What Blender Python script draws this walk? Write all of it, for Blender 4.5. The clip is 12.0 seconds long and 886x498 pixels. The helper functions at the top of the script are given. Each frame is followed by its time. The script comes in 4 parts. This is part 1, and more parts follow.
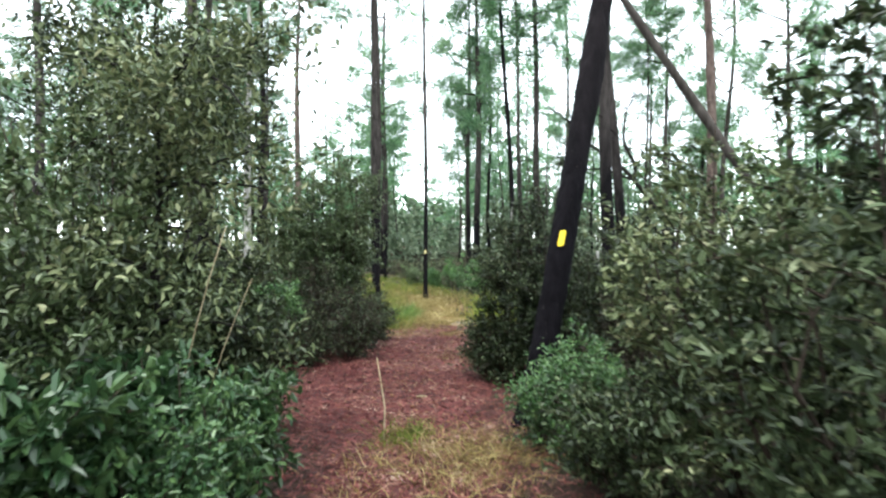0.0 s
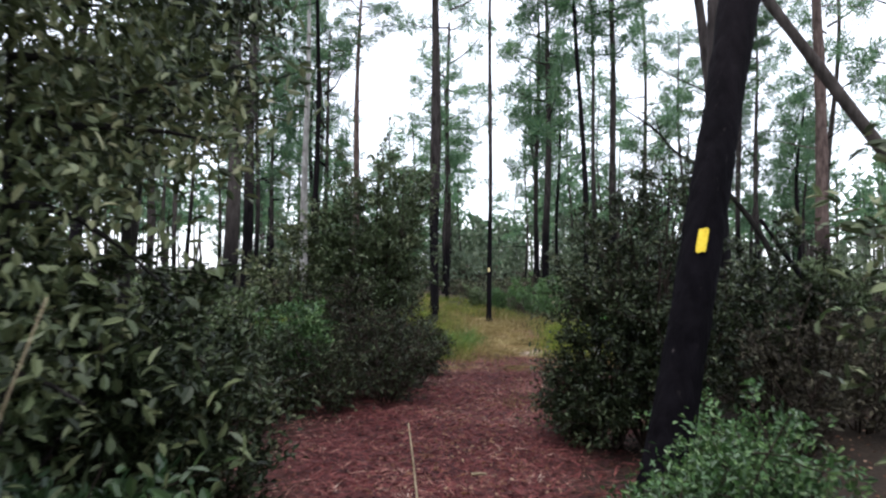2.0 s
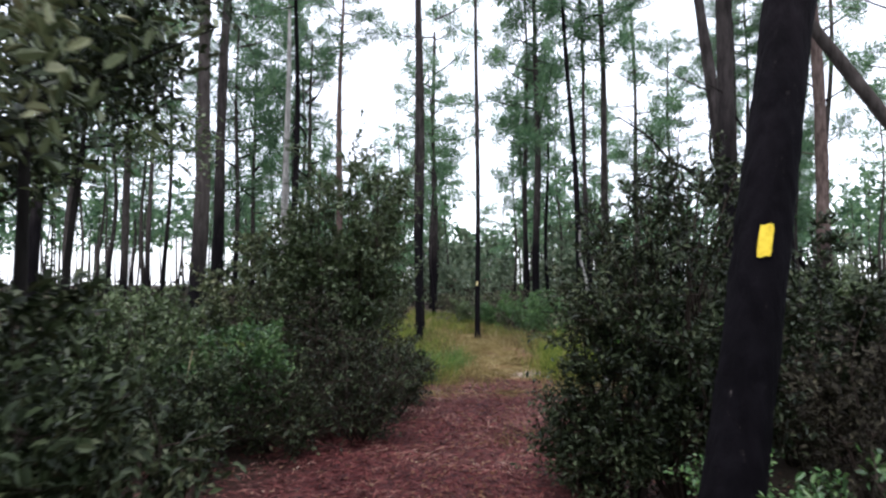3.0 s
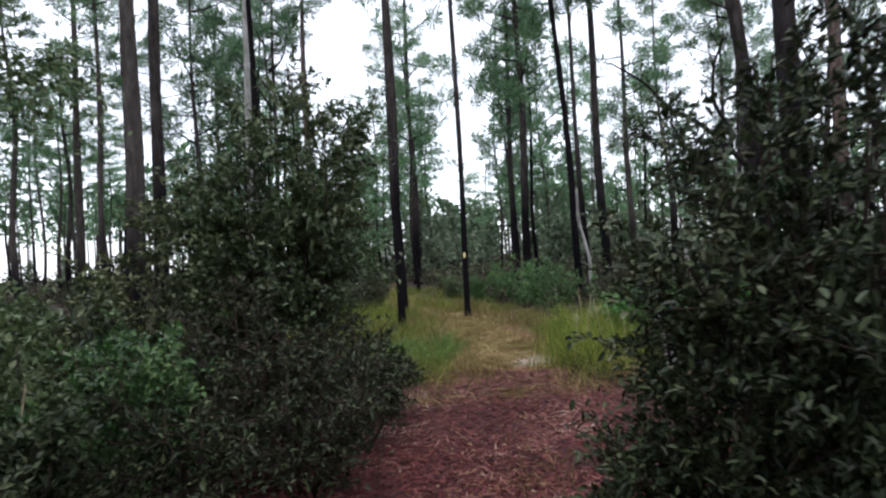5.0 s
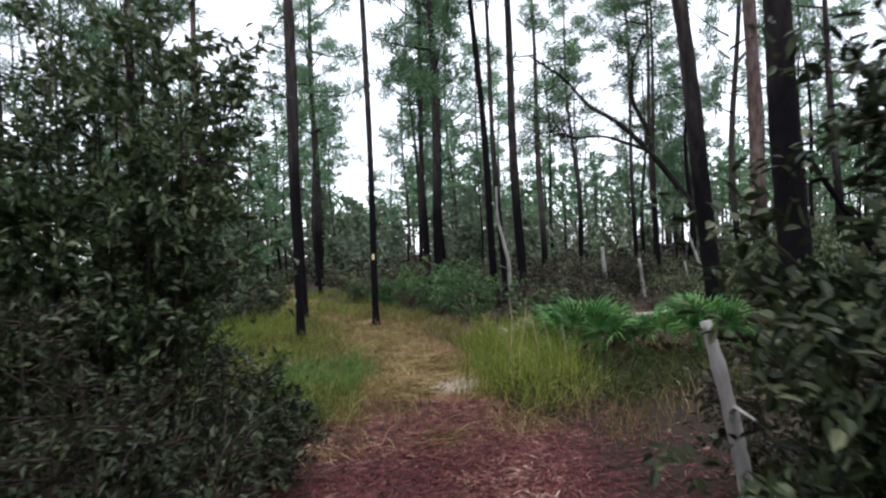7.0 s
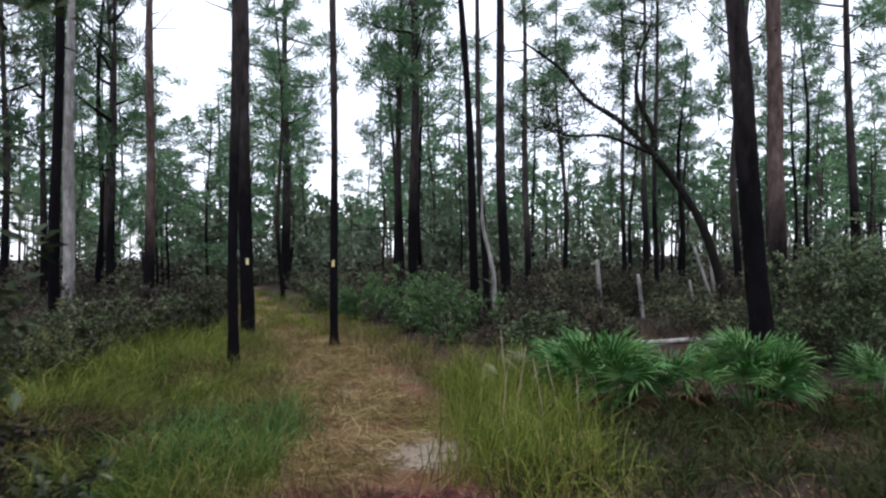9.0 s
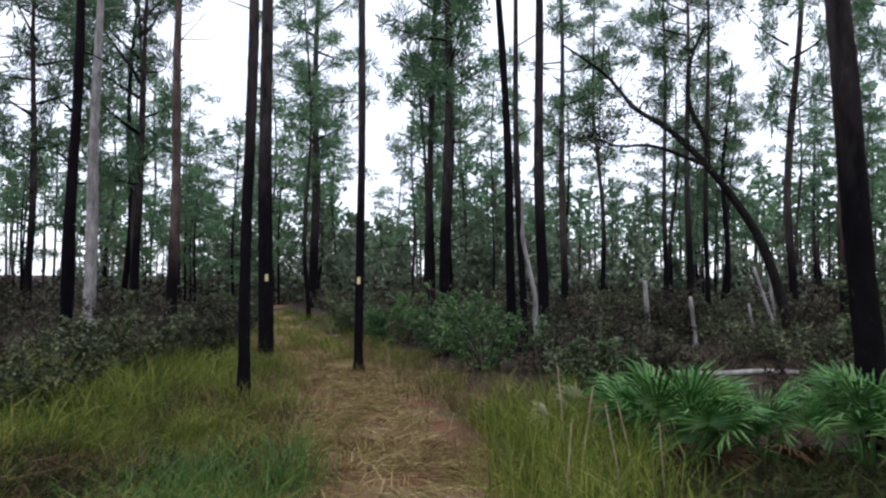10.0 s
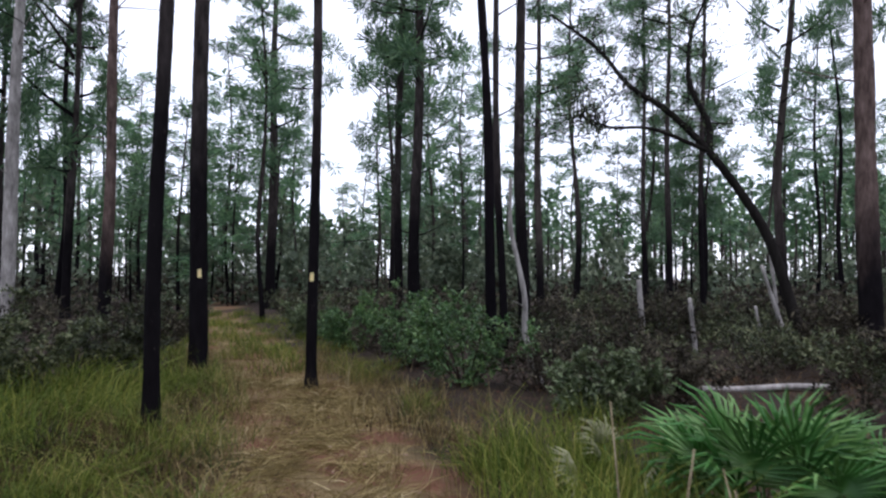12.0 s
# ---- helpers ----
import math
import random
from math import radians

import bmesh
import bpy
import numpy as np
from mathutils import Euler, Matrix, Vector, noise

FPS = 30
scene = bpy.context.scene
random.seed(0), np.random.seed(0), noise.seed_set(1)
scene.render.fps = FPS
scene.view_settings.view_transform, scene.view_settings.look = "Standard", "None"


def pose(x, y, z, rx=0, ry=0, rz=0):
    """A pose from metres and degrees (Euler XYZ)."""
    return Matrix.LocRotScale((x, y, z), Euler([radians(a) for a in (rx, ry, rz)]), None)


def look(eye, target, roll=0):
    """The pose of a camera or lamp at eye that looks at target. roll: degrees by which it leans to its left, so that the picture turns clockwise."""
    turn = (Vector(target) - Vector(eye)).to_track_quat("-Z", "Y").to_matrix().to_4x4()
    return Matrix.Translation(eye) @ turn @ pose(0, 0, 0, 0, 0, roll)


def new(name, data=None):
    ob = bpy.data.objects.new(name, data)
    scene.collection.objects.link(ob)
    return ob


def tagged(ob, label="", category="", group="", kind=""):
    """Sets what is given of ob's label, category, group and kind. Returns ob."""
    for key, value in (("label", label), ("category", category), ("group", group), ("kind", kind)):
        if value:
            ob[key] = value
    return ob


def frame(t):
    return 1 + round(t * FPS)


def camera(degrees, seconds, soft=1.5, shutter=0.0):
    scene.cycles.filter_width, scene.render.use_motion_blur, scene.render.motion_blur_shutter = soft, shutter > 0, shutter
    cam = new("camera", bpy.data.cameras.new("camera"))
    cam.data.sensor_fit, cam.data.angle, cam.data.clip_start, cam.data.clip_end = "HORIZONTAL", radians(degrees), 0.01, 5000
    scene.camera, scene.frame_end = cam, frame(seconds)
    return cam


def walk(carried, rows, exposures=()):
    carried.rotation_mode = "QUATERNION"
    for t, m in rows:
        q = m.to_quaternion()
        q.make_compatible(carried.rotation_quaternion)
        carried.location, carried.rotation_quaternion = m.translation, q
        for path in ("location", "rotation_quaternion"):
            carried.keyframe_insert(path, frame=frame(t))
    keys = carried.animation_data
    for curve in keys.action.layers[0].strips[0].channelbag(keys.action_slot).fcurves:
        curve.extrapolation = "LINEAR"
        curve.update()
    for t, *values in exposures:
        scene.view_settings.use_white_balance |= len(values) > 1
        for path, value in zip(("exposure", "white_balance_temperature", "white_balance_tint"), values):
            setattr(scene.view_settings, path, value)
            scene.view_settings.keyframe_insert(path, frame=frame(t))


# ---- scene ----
cam = camera(68.7, 12.0, soft=2.3, shutter=0.5)
PATH = [
    (0.0, 2.967, 0.550, 1.541, 8.76, 0.05, -0.18),
    (0.5, 2.869, 1.138, 1.539, 10.86, 1.88, -0.08),
    (1.0, 2.771, 1.700, 1.496, 12.70, 3.56, -0.18),
    (1.5, 2.726, 2.135, 1.466, 14.32, 2.68, 0.05),
    (2.0, 2.629, 2.563, 1.461, 14.49, 1.83, 0.45),
    (2.5, 2.515, 3.054, 1.467, 13.99, 2.66, 0.78),
    (3.0, 2.453, 3.558, 1.460, 13.45, 3.08, -0.04),
    (5.0, 2.035, 5.487, 1.450, 12.07, 0.72, -3.13),
    (5.5, 1.894, 5.921, 1.469, 10.97, -0.14, -3.18),
    (6.0, 1.792, 6.275, 1.489, 8.28, 0.09, -2.81),
    (6.5, 1.701, 6.572, 1.498, 5.68, 0.64, -2.40),
    (7.0, 1.651, 6.958, 1.509, 3.55, 0.27, -2.46),
    (9.0, 1.586, 9.116, 1.593, 1.58, 0.60, -0.38),
    (9.5, 1.546, 9.683, 1.580, 3.25, 1.46, -0.22),
    (10.0, 1.450, 10.187, 1.556, 4.21, 2.36, 0.23),
    (10.5, 1.380, 10.671, 1.516, 3.80, 2.46, 0.17),
    (11.0, 1.352, 11.133, 1.469, 2.58, 1.56, 0.33),
    (11.5, 1.306, 11.568, 1.460, 1.39, 1.87, 0.37),
    (12.0, 1.211, 12.023, 1.484, 1.08, 2.48, 0.48),
]
walk(cam, [(t, look((x, y, z), (x - math.sin(radians(yaw)) * math.cos(radians(pitch)), y + math.cos(radians(yaw)) * math.cos(radians(pitch)), z + math.sin(radians(pitch))), roll))
           for t, x, y, z, yaw, pitch, roll in PATH],
     exposures=[(0.0, 1.76, 6360, 2), (1.0, 1.3, 6210, 8), (2.0, 0.78, 6180, 15), (3.0, 0.78, 6150, 16), (5.0, 0.48, 6200, 15), (7.0, 0.54, 6200, 16), (9.0, 0.28, 6060, 18), (10.5, 0.10, 6030, 20), (11.0, 0.03, 6000, 21), (12.0, 0.18, 6000, 22)])

# ---- world and light: bright overcast sky ----
world = bpy.data.worlds.new("overcast_sky")
scene.world = world
world.use_nodes = True
wn = world.node_tree.nodes
wl = world.node_tree.links
wn.clear()
sky = wn.new("ShaderNodeTexSky")
sky.sky_type = "NISHITA"
sky.sun_disc = False
sky.sun_elevation, sky.sun_rotation = radians(78), radians(200)
bg_sky = wn.new("ShaderNodeBackground")
bg_sky.inputs["Strength"].default_value = 0.05
bg_cloud = wn.new("ShaderNodeBackground")
bg_cloud.inputs["Color"].default_value = (0.93, 0.97, 1.0, 1)
bg_cloud.inputs["Strength"].default_value = 1.2
both = wn.new("ShaderNodeAddShader")
w_out = wn.new("ShaderNodeOutputWorld")
wl.new(sky.outputs[0], bg_sky.inputs[0])
wl.new(bg_sky.outputs[0], both.inputs[0])
wl.new(bg_cloud.outputs[0], both.inputs[1])
wl.new(both.outputs[0], w_out.inputs[0])
sun = new("sun", bpy.data.lights.new("sun", "SUN"))
sun.data.energy, sun.data.angle, sun.data.color = 1.5, radians(40), (1.0, 0.98, 0.94)
sun.matrix_world = look((0, 0, 30), (-10 * math.sin(radians(200)), -10 * math.cos(radians(200)), 30 - 47.0))


# ---- materials ----
def ramp_of(nt, stops):
    r = nt.nodes.new("ShaderNodeValToRGB")
    el = r.color_ramp.elements
    while len(el) < len(stops):
        el.new(0.5)
    for e, (p, c) in zip(el, stops):
        e.position, e.color = p, (*c, 1)
    return r


def base_material(name, rough, spec=0.5):
    m = bpy.data.materials.new(name)
    m.use_nodes = True
    b = m.node_tree.nodes["Principled BSDF"]
    b.inputs["Roughness"].default_value = rough
    b.inputs["Specular IOR Level"].default_value = spec
    return m, m.node_tree, b


def noise_node(nt, scale, detail=4, rough=0.6, stretch=None, coords="Object"):
    tc = nt.nodes.new("ShaderNodeTexCoord")
    n = nt.nodes.new("ShaderNodeTexNoise")
    n.inputs["Scale"].default_value, n.inputs["Detail"].default_value, n.inputs["Roughness"].default_value = scale, detail, rough
    if stretch:
        mp = nt.nodes.new("ShaderNodeMapping")
        mp.inputs["Scale"].default_value = stretch
        nt.links.new(tc.outputs[coords], mp.inputs[0])
        nt.links.new(mp.outputs[0], n.inputs["Vector"])
    else:
        nt.links.new(tc.outputs[coords], n.inputs["Vector"])
    return n


def bump(nt, b, source, strength, distance):
    bp = nt.nodes.new("ShaderNodeBump")
    bp.inputs["Strength"].default_value, bp.inputs["Distance"].default_value = strength, distance
    nt.links.new(source, bp.inputs["Height"])
    nt.links.new(bp.outputs[0], b.inputs["Normal"])


def mixed(nt, fac, a, c, blend="MIX"):
    m = nt.nodes.new("ShaderNodeMix")
    m.data_type, m.blend_type = "RGBA", blend
    for sock, v in ((m.inputs[0], fac), (m.inputs[6], a), (m.inputs[7], c)):
        if hasattr(v, "links"):
            nt.links.new(v, sock)
        elif isinstance(v, tuple):
            sock.default_value = (*v, 1)
        else:
            sock.default_value = v
    return m.outputs[2]


def leaf_material(name, stops, rough=0.45, spec=0.5, through_light=0.25):
    """Leaves that vary one by one, and in broad patches."""
    m, nt, b = base_material(name, rough, spec)
    geo = nt.nodes.new("ShaderNodeNewGeometry")
    r = ramp_of(nt, stops)
    big = noise_node(nt, 1.3, 2)
    mad = nt.nodes.new("ShaderNodeMath")
    mad.operation = "MULTIPLY_ADD"
    nt.links.new(big.outputs[0], mad.inputs[0])
    mad.inputs[1].default_value = 0.9
    half = nt.nodes.new("ShaderNodeMath")
    half.operation = "MULTIPLY_ADD"
    nt.links.new(geo.outputs["Random Per Island"], half.inputs[0])
    half.inputs[1].default_value, half.inputs[2].default_value = 0.75, -0.33
    nt.links.new(half.outputs[0], mad.inputs[2])
    nt.links.new(mad.outputs[0], r.inputs[0])
    info = nt.nodes.new("ShaderNodeObjectInfo")
    hue = nt.nodes.new("ShaderNodeHueSaturation")
    vary = nt.nodes.new("ShaderNodeMapRange")
    vary.inputs["To Min"].default_value, vary.inputs["To Max"].default_value = 0.65, 1.25
    nt.links.new(info.outputs["Random"], vary.inputs[0])
    nt.links.new(vary.outputs[0], hue.inputs["Value"])
    nt.links.new(r.outputs[0], hue.inputs["Color"])
    nt.links.new(hue.outputs[0], b.inputs["Base Color"])
    if through_light:
        tr = nt.nodes.new("ShaderNodeBsdfTranslucent")
        nt.links.new(hue.outputs[0], tr.inputs[0])
        mx = nt.nodes.new("ShaderNodeMixShader")
        mx.inputs[0].default_value = through_light
        out = nt.nodes["Material Output"]
        nt.links.new(b.outputs[0], mx.inputs[1])
        nt.links.new(tr.outputs[0], mx.inputs[2])
        nt.links.new(mx.outputs[0], out.inputs[0])
    return m


def bark_material(name, low, high, char=(0.0055, 0.0046, 0.0054), char_to=0.0, scale=9):
    """Plated bark; charred up to about char_to metres with a ragged edge."""
    m, nt, b = base_material(name, 0.95, 0.06)
    plates = noise_node(nt, scale, 6, 0.65, (1, 1, 0.28))
    fine = noise_node(nt, 45, 4, 0.7, (1, 1, 0.4))
    col = ramp_of(nt, [(0.3, low), (0.52, tuple(0.5 * (p + q) for p, q in zip(low, high))), (0.72, high)])
    nt.links.new(plates.outputs[0], col.inputs[0])
    out = mixed(nt, 0.25, col.outputs[0], fine.outputs[0], "MULTIPLY")
    if char_to:
        tc = nt.nodes.new("ShaderNodeTexCoord")
        sep = nt.nodes.new("ShaderNodeSeparateXYZ")
        nt.links.new(tc.outputs["Object"], sep.inputs[0])
        patch = noise_node(nt, 1.6, 5, 0.65, (1, 1, 0.35))
        add = nt.nodes.new("ShaderNodeMath")
        add.operation = "MULTIPLY_ADD"
        nt.links.new(patch.outputs[0], add.inputs[0])
        add.inputs[1].default_value = char_to * 1.1
        nt.links.new(sep.outputs["Z"], add.inputs[2])
        mr = nt.nodes.new("ShaderNodeMapRange")
        mr.inputs["From Min"].default_value, mr.inputs["From Max"].default_value = char_to * 1.1, char_to * 1.75
        nt.links.new(add.outputs[0], mr.inputs[0])
        charred = ramp_of(nt, [(0.35, char), (0.75, tuple(1.9 * v + 0.0008 for v in char))])
        nt.links.new(plates.outputs[0], charred.inputs[0])
        specks = noise_node(nt, 22, 6, 0.8, (1, 1, 0.3))
        where = ramp_of(nt, [(0.625, (0.0, 0.0, 0.0)), (0.70, (0.65, 0.65, 0.65))])
        nt.links.new(specks.outputs[0], where.inputs[0])
        burnt = mixed(nt, where.outputs[0], charred.outputs[0], (0.105, 0.088, 0.082))
        out = mixed(nt, mr.outputs[0], burnt, out)
    nt.links.new(out, b.inputs["Base Color"])
    bump(nt, b, plates.outputs[0], 0.9, 0.03)
    return m


# low leaf stops deepened for shade inside foliage; thicket's top stop greyed as sheen
LEAF_THICKET = leaf_material("thicket_leaf", [(0.0, (0.013, 0.021, 0.008)), (0.35, (0.060, 0.090, 0.033)), (0.7, (0.132, 0.178, 0.078)), (1.0, (0.23, 0.255, 0.135))], 0.38, 0.32, 0.12)
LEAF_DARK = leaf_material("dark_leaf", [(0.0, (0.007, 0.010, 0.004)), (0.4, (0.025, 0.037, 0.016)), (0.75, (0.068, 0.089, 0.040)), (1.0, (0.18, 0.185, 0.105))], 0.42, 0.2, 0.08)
LEAF_OLIVE = leaf_material("olive_leaf", [(0.0, (0.009, 0.013, 0.006)), (0.4, (0.051, 0.067, 0.029)), (0.75, (0.124, 0.142, 0.066)), (1.0, (0.23, 0.22, 0.125))], 0.42, 0.24, 0.12)
LEAF_FRESH = leaf_material("fresh_leaf", [(0.0, (0.016, 0.038, 0.012)), (0.5, (0.070, 0.155, 0.048)), (1.0, (0.18, 0.28, 0.085))], 0.42, 0.45, 0.15)
LEAF_BROWN = leaf_material("dull_leaf", [(0.0, (0.016, 0.013, 0.010)), (0.4, (0.044, 0.038, 0.027)), (0.75, (0.082, 0.074, 0.048)), (1.0, (0.18, 0.155, 0.10))], 0.7, 0.14, 0.1)
LEAF_BROAD = leaf_material("broad_leaf", [(0.0, (0.020, 0.050, 0.020)), (0.5, (0.046, 0.100, 0.036)), (1.0, (0.135, 0.215, 0.075))], 0.36, 0.5)
# far leaves lightened in colour to stand in for distant haze and glare
LEAF_FAR_HAZED = leaf_material("hazed_thicket_leaf", [(0.0, (0.040, 0.058, 0.036)), (0.5, (0.105, 0.140, 0.084)), (1.0, (0.19, 0.225, 0.14))], 0.6, 0.3, 0.25)
NEEDLE = leaf_material("pine_needle", [(0.0, (0.030, 0.066, 0.034)), (0.45, (0.088, 0.185, 0.090)), (1.0, (0.215, 0.345, 0.150))], 0.5, 0.35, 0.35)
PALM = leaf_material("palmetto_leaf", [(0.0, (0.010, 0.048, 0.012)), (0.45, (0.048, 0.165, 0.032)), (1.0, (0.30, 0.46, 0.15))], 0.40, 0.28, 0.12)
PALM_DRY = leaf_material("pale_palmetto_leaf", [(0.0, (0.10, 0.12, 0.05)), (1.0, (0.34, 0.33, 0.20))], 0.6, 0.3, 0.2)
GRASS_GREEN = leaf_material("green_grass", [(0.0, (0.026, 0.050, 0.009)), (0.4, (0.104, 0.152, 0.024)), (0.75, (0.23, 0.255, 0.045)), (1.0, (0.42, 0.38, 0.12))], 0.6, 0.15, 0.3)
GRASS_DARK = leaf_material("dark_weed", [(0.0, (0.012, 0.019, 0.006)), (0.5, (0.036, 0.054, 0.015)), (1.0, (0.12, 0.13, 0.040))], 0.65, 0.12, 0.2)
GRASS_FRESH = leaf_material("fresh_grass", [(0.0, (0.05, 0.12, 0.025)), (0.5, (0.11, 0.24, 0.045)), (1.0, (0.22, 0.34, 0.08))], 0.5, 0.3, 0.3)
GRASS_BROWN = leaf_material("withered_grass", [(0.0, (0.032, 0.019, 0.010)), (0.5, (0.086, 0.052, 0.027)), (1.0, (0.22, 0.15, 0.08))], 0.8, 0.1, 0.1)
GRASS_TAN = leaf_material("dry_grass", [(0.0, (0.050, 0.034, 0.013)), (0.4, (0.19, 0.140, 0.050)), (0.8, (0.38, 0.30, 0.125)), (1.0, (0.68, 0.57, 0.32))], 0.7, 0.15, 0.2)
STRAW = leaf_material("fallen_needle", [(0.0, (0.014, 0.004, 0.005)), (0.4, (0.085, 0.021, 0.022)), (0.72, (0.26, 0.064, 0.056)), (0.9, (0.42, 0.22, 0.17)), (1.0, (0.80, 0.62, 0.50))], 0.65, 0.25, 0.0)
DEAD_LEAF = leaf_material("dead_leaf", [(0.0, (0.07, 0.03, 0.018)), (0.6, (0.17, 0.075, 0.04)), (1.0, (0.36, 0.26, 0.18))], 0.75, 0.2, 0.0)
BARK_CHAR = bark_material("charred_pine_bark", (0.016, 0.013, 0.012), (0.100, 0.083, 0.078), char_to=4.2)
BARK_BLACK = bark_material("burnt_black_bark", (0.006, 0.005, 0.006), (0.018, 0.014, 0.016), char=(0.0032, 0.0026, 0.0036), char_to=3.0)
BARK_GREY = bark_material("grey_brown_pine_bark", (0.032, 0.026, 0.023), (0.115, 0.097, 0.088), char_to=2.5)
BARK_RED = bark_material("reddish_pine_bark", (0.048, 0.032, 0.027), (0.215, 0.155, 0.135), char_to=2.6)
BARK_PALE = bark_material("weathered_dead_wood", (0.13, 0.12, 0.11), (0.54, 0.51, 0.475), scale=7)
BARK_OAK = bark_material("dark_oak_bark", (0.010, 0.009, 0.008), (0.034, 0.030, 0.027))
TWIG = bark_material("twig_bark", (0.024, 0.018, 0.014), (0.082, 0.062, 0.050), scale=20)
DRY_STALK = bark_material("dry_stalk", (0.22, 0.17, 0.10), (0.48, 0.40, 0.27), scale=25)


def paint_material(name="yellow_trail_paint", worn=(0.40, 0.26, 0.02), mid=(0.78, 0.55, 0.03), top=(0.86, 0.66, 0.06)):
    m, nt, b = base_material(name, 0.7, 0.3)
    n = noise_node(nt, 38, 5, 0.7)
    r = ramp_of(nt, [(0.25, worn), (0.45, mid), (0.8, top)])
    nt.links.new(n.outputs[0], r.inputs[0])
    nt.links.new(r.outputs[0], b.inputs["Base Color"])
    bump(nt, b, n.outputs[0], 0.6, 0.006)
    return m


PAINT = paint_material()
PAINT_PALE = paint_material("faded_trail_paint", (0.45, 0.34, 0.12), (0.80, 0.66, 0.30), (0.88, 0.78, 0.46))


def ground_material():
    m, nt, b = base_material("forest_floor", 0.95, 0.15)
    fine = noise_node(nt, 24, 6, 0.75)
    broad = noise_node(nt, 1.4, 4, 0.6)
    straw = noise_node(nt, 60, 3, 0.7, (1, 0.25, 1))
    duff = ramp_of(nt, [(0.3, (0.013, 0.010, 0.008)), (0.55, (0.038, 0.027, 0.019)), (0.8, (0.080, 0.056, 0.035))])
    red = ramp_of(nt, [(0.3, (0.018, 0.005, 0.006)), (0.5, (0.088, 0.022, 0.023)), (0.75, (0.21, 0.075, 0.065))])
    turf = ramp_of(nt, [(0.3, (0.10, 0.072, 0.034)), (0.55, (0.20, 0.145, 0.07)), (0.8, (0.33, 0.24, 0.13))])
    pale = ramp_of(nt, [(0.3, (0.17, 0.13, 0.09)), (0.7, (0.36, 0.30, 0.23))])
    for r, s in ((duff, fine), (red, straw), (turf, fine), (pale, fine)):
        nt.links.new(s.outputs[0], r.inputs[0])
    masks = []
    for k in ("litter", "turf", "sand"):
        a = nt.nodes.new("ShaderNodeAttribute")
        a.attribute_name = k
        add = nt.nodes.new("ShaderNodeMath")
        add.operation = "MULTIPLY_ADD"
        nt.links.new(broad.outputs[0] if k != "sand" else fine.outputs[0], add.inputs[0])
        add.inputs[1].default_value = 0.9
        nt.links.new(a.outputs["Fac"], add.inputs[2])
        mr = nt.nodes.new("ShaderNodeMapRange")
        mr.inputs["From Min"].default_value, mr.inputs["From Max"].default_value = 0.75, 1.15
        nt.links.new(add.outputs[0], mr.inputs[0])
        masks.append(mr.outputs[0])
    c = mixed(nt, masks[0], duff.outputs[0], red.outputs[0])
    soil = ramp_of(nt, [(0.44, (0.0, 0.0, 0.0)), (0.58, (1.0, 1.0, 1.0))])
    nt.links.new(broad.outputs[0], soil.inputs[0])
    earth = mixed(nt, soil.outputs[0], turf.outputs[0], (0.145, 0.068, 0.040))
    c = mixed(nt, masks[1], c, earth)
    c = mixed(nt, masks[2], c, pale.outputs[0])
    nt.links.new(c, b.inputs["Base Color"])
    bump(nt, b, fine.outputs[0], 0.8, 0.03)
    return m


GROUND = ground_material()

# ---- mesh helpers ----
rng = np.random.default_rng(7)


def mesh_data(name, verts, faces, material, smooth=False):
    me = bpy.data.meshes.new(name)
    me.from_pydata(np.asarray(verts).tolist(), [], [list(map(int, f)) for f in faces])
    if smooth:
        me.polygons.foreach_set("use_smooth", np.ones(len(me.polygons), dtype=bool))
    me.materials.append(material)
    me.update()
    return me


def part(name, me, parent, label=""):
    ob = new(name, me)
    ob.parent = parent
    if label:
        tagged(ob, label)
    return ob


def thing(name, x, y, z, label, category, group=""):
    ob = new(name)
    ob.empty_display_size = 0.2
    ob.matrix_basis = pose(x, y, z)
    return tagged(ob, label, category, group)


def unit(v):
    return v / np.maximum(np.linalg.norm(v, axis=-1, keepdims=True), 1e-9)


def tubes(lines, sides=5):
    """Round tapered tubes along polylines [(points, radii), ...] as verts and faces."""
    V, F, n = [], [], 0
    for pts, rad in lines:
        pts, rad = np.asarray(pts, float), np.asarray(rad, float)
        tan = unit(np.gradient(pts, axis=0))
        ref = np.array([1.0, 0, 0]) if abs(tan[0][0]) < 0.8 else np.array([0, 1.0, 0])
        a = unit(np.cross(tan, ref))
        b = np.cross(tan, a)
        ang = np.arange(sides) * 2 * np.pi / sides
        ring = pts[:, None] + rad[:, None, None] * (np.cos(ang)[None, :, None] * a[:, None] + np.sin(ang)[None, :, None] * b[:, None])
        V.append(ring.reshape(-1, 3))
        k = len(pts)
        for i in range(k - 1):
            for j in range(sides):
                q = (j + 1) % sides
                F.append((n + i * sides + j, n + i * sides + q, n + (i + 1) * sides + q, n + (i + 1) * sides + j))
        F.append(tuple(n + (k - 1) * sides + j for j in range(sides)))
        F.append(tuple(n + j for j in reversed(range(sides))))
        n += k * sides
    return np.concatenate(V), F


def blades(base, way, length, width, up=None, fold=0.15, droop=0.0):
    """Pointed leaves: one folded four-sided blade each."""
    n = len(base)
    length = np.broadcast_to(np.asarray(length, float), (n,))[:, None]
    width = np.broadcast_to(np.asarray(width, float), (n,))[:, None]
    way = unit(way)
    ref = rng.normal(size=(n, 3)) if up is None else up
    side = unit(np.cross(way, ref))
    nor = np.cross(side, way)
    mid = base + way * length * 0.45
    tip = base + way * length
    tip = tip - np.array([0, 0, 1.0]) * droop * length
    V = np.stack([base, mid + side * width / 2 + nor * width * fold, tip, mid - side * width / 2 + nor * width * fold], 1).reshape(-1, 3)
    F = np.arange(4 * n).reshape(n, 4)
    return V, F


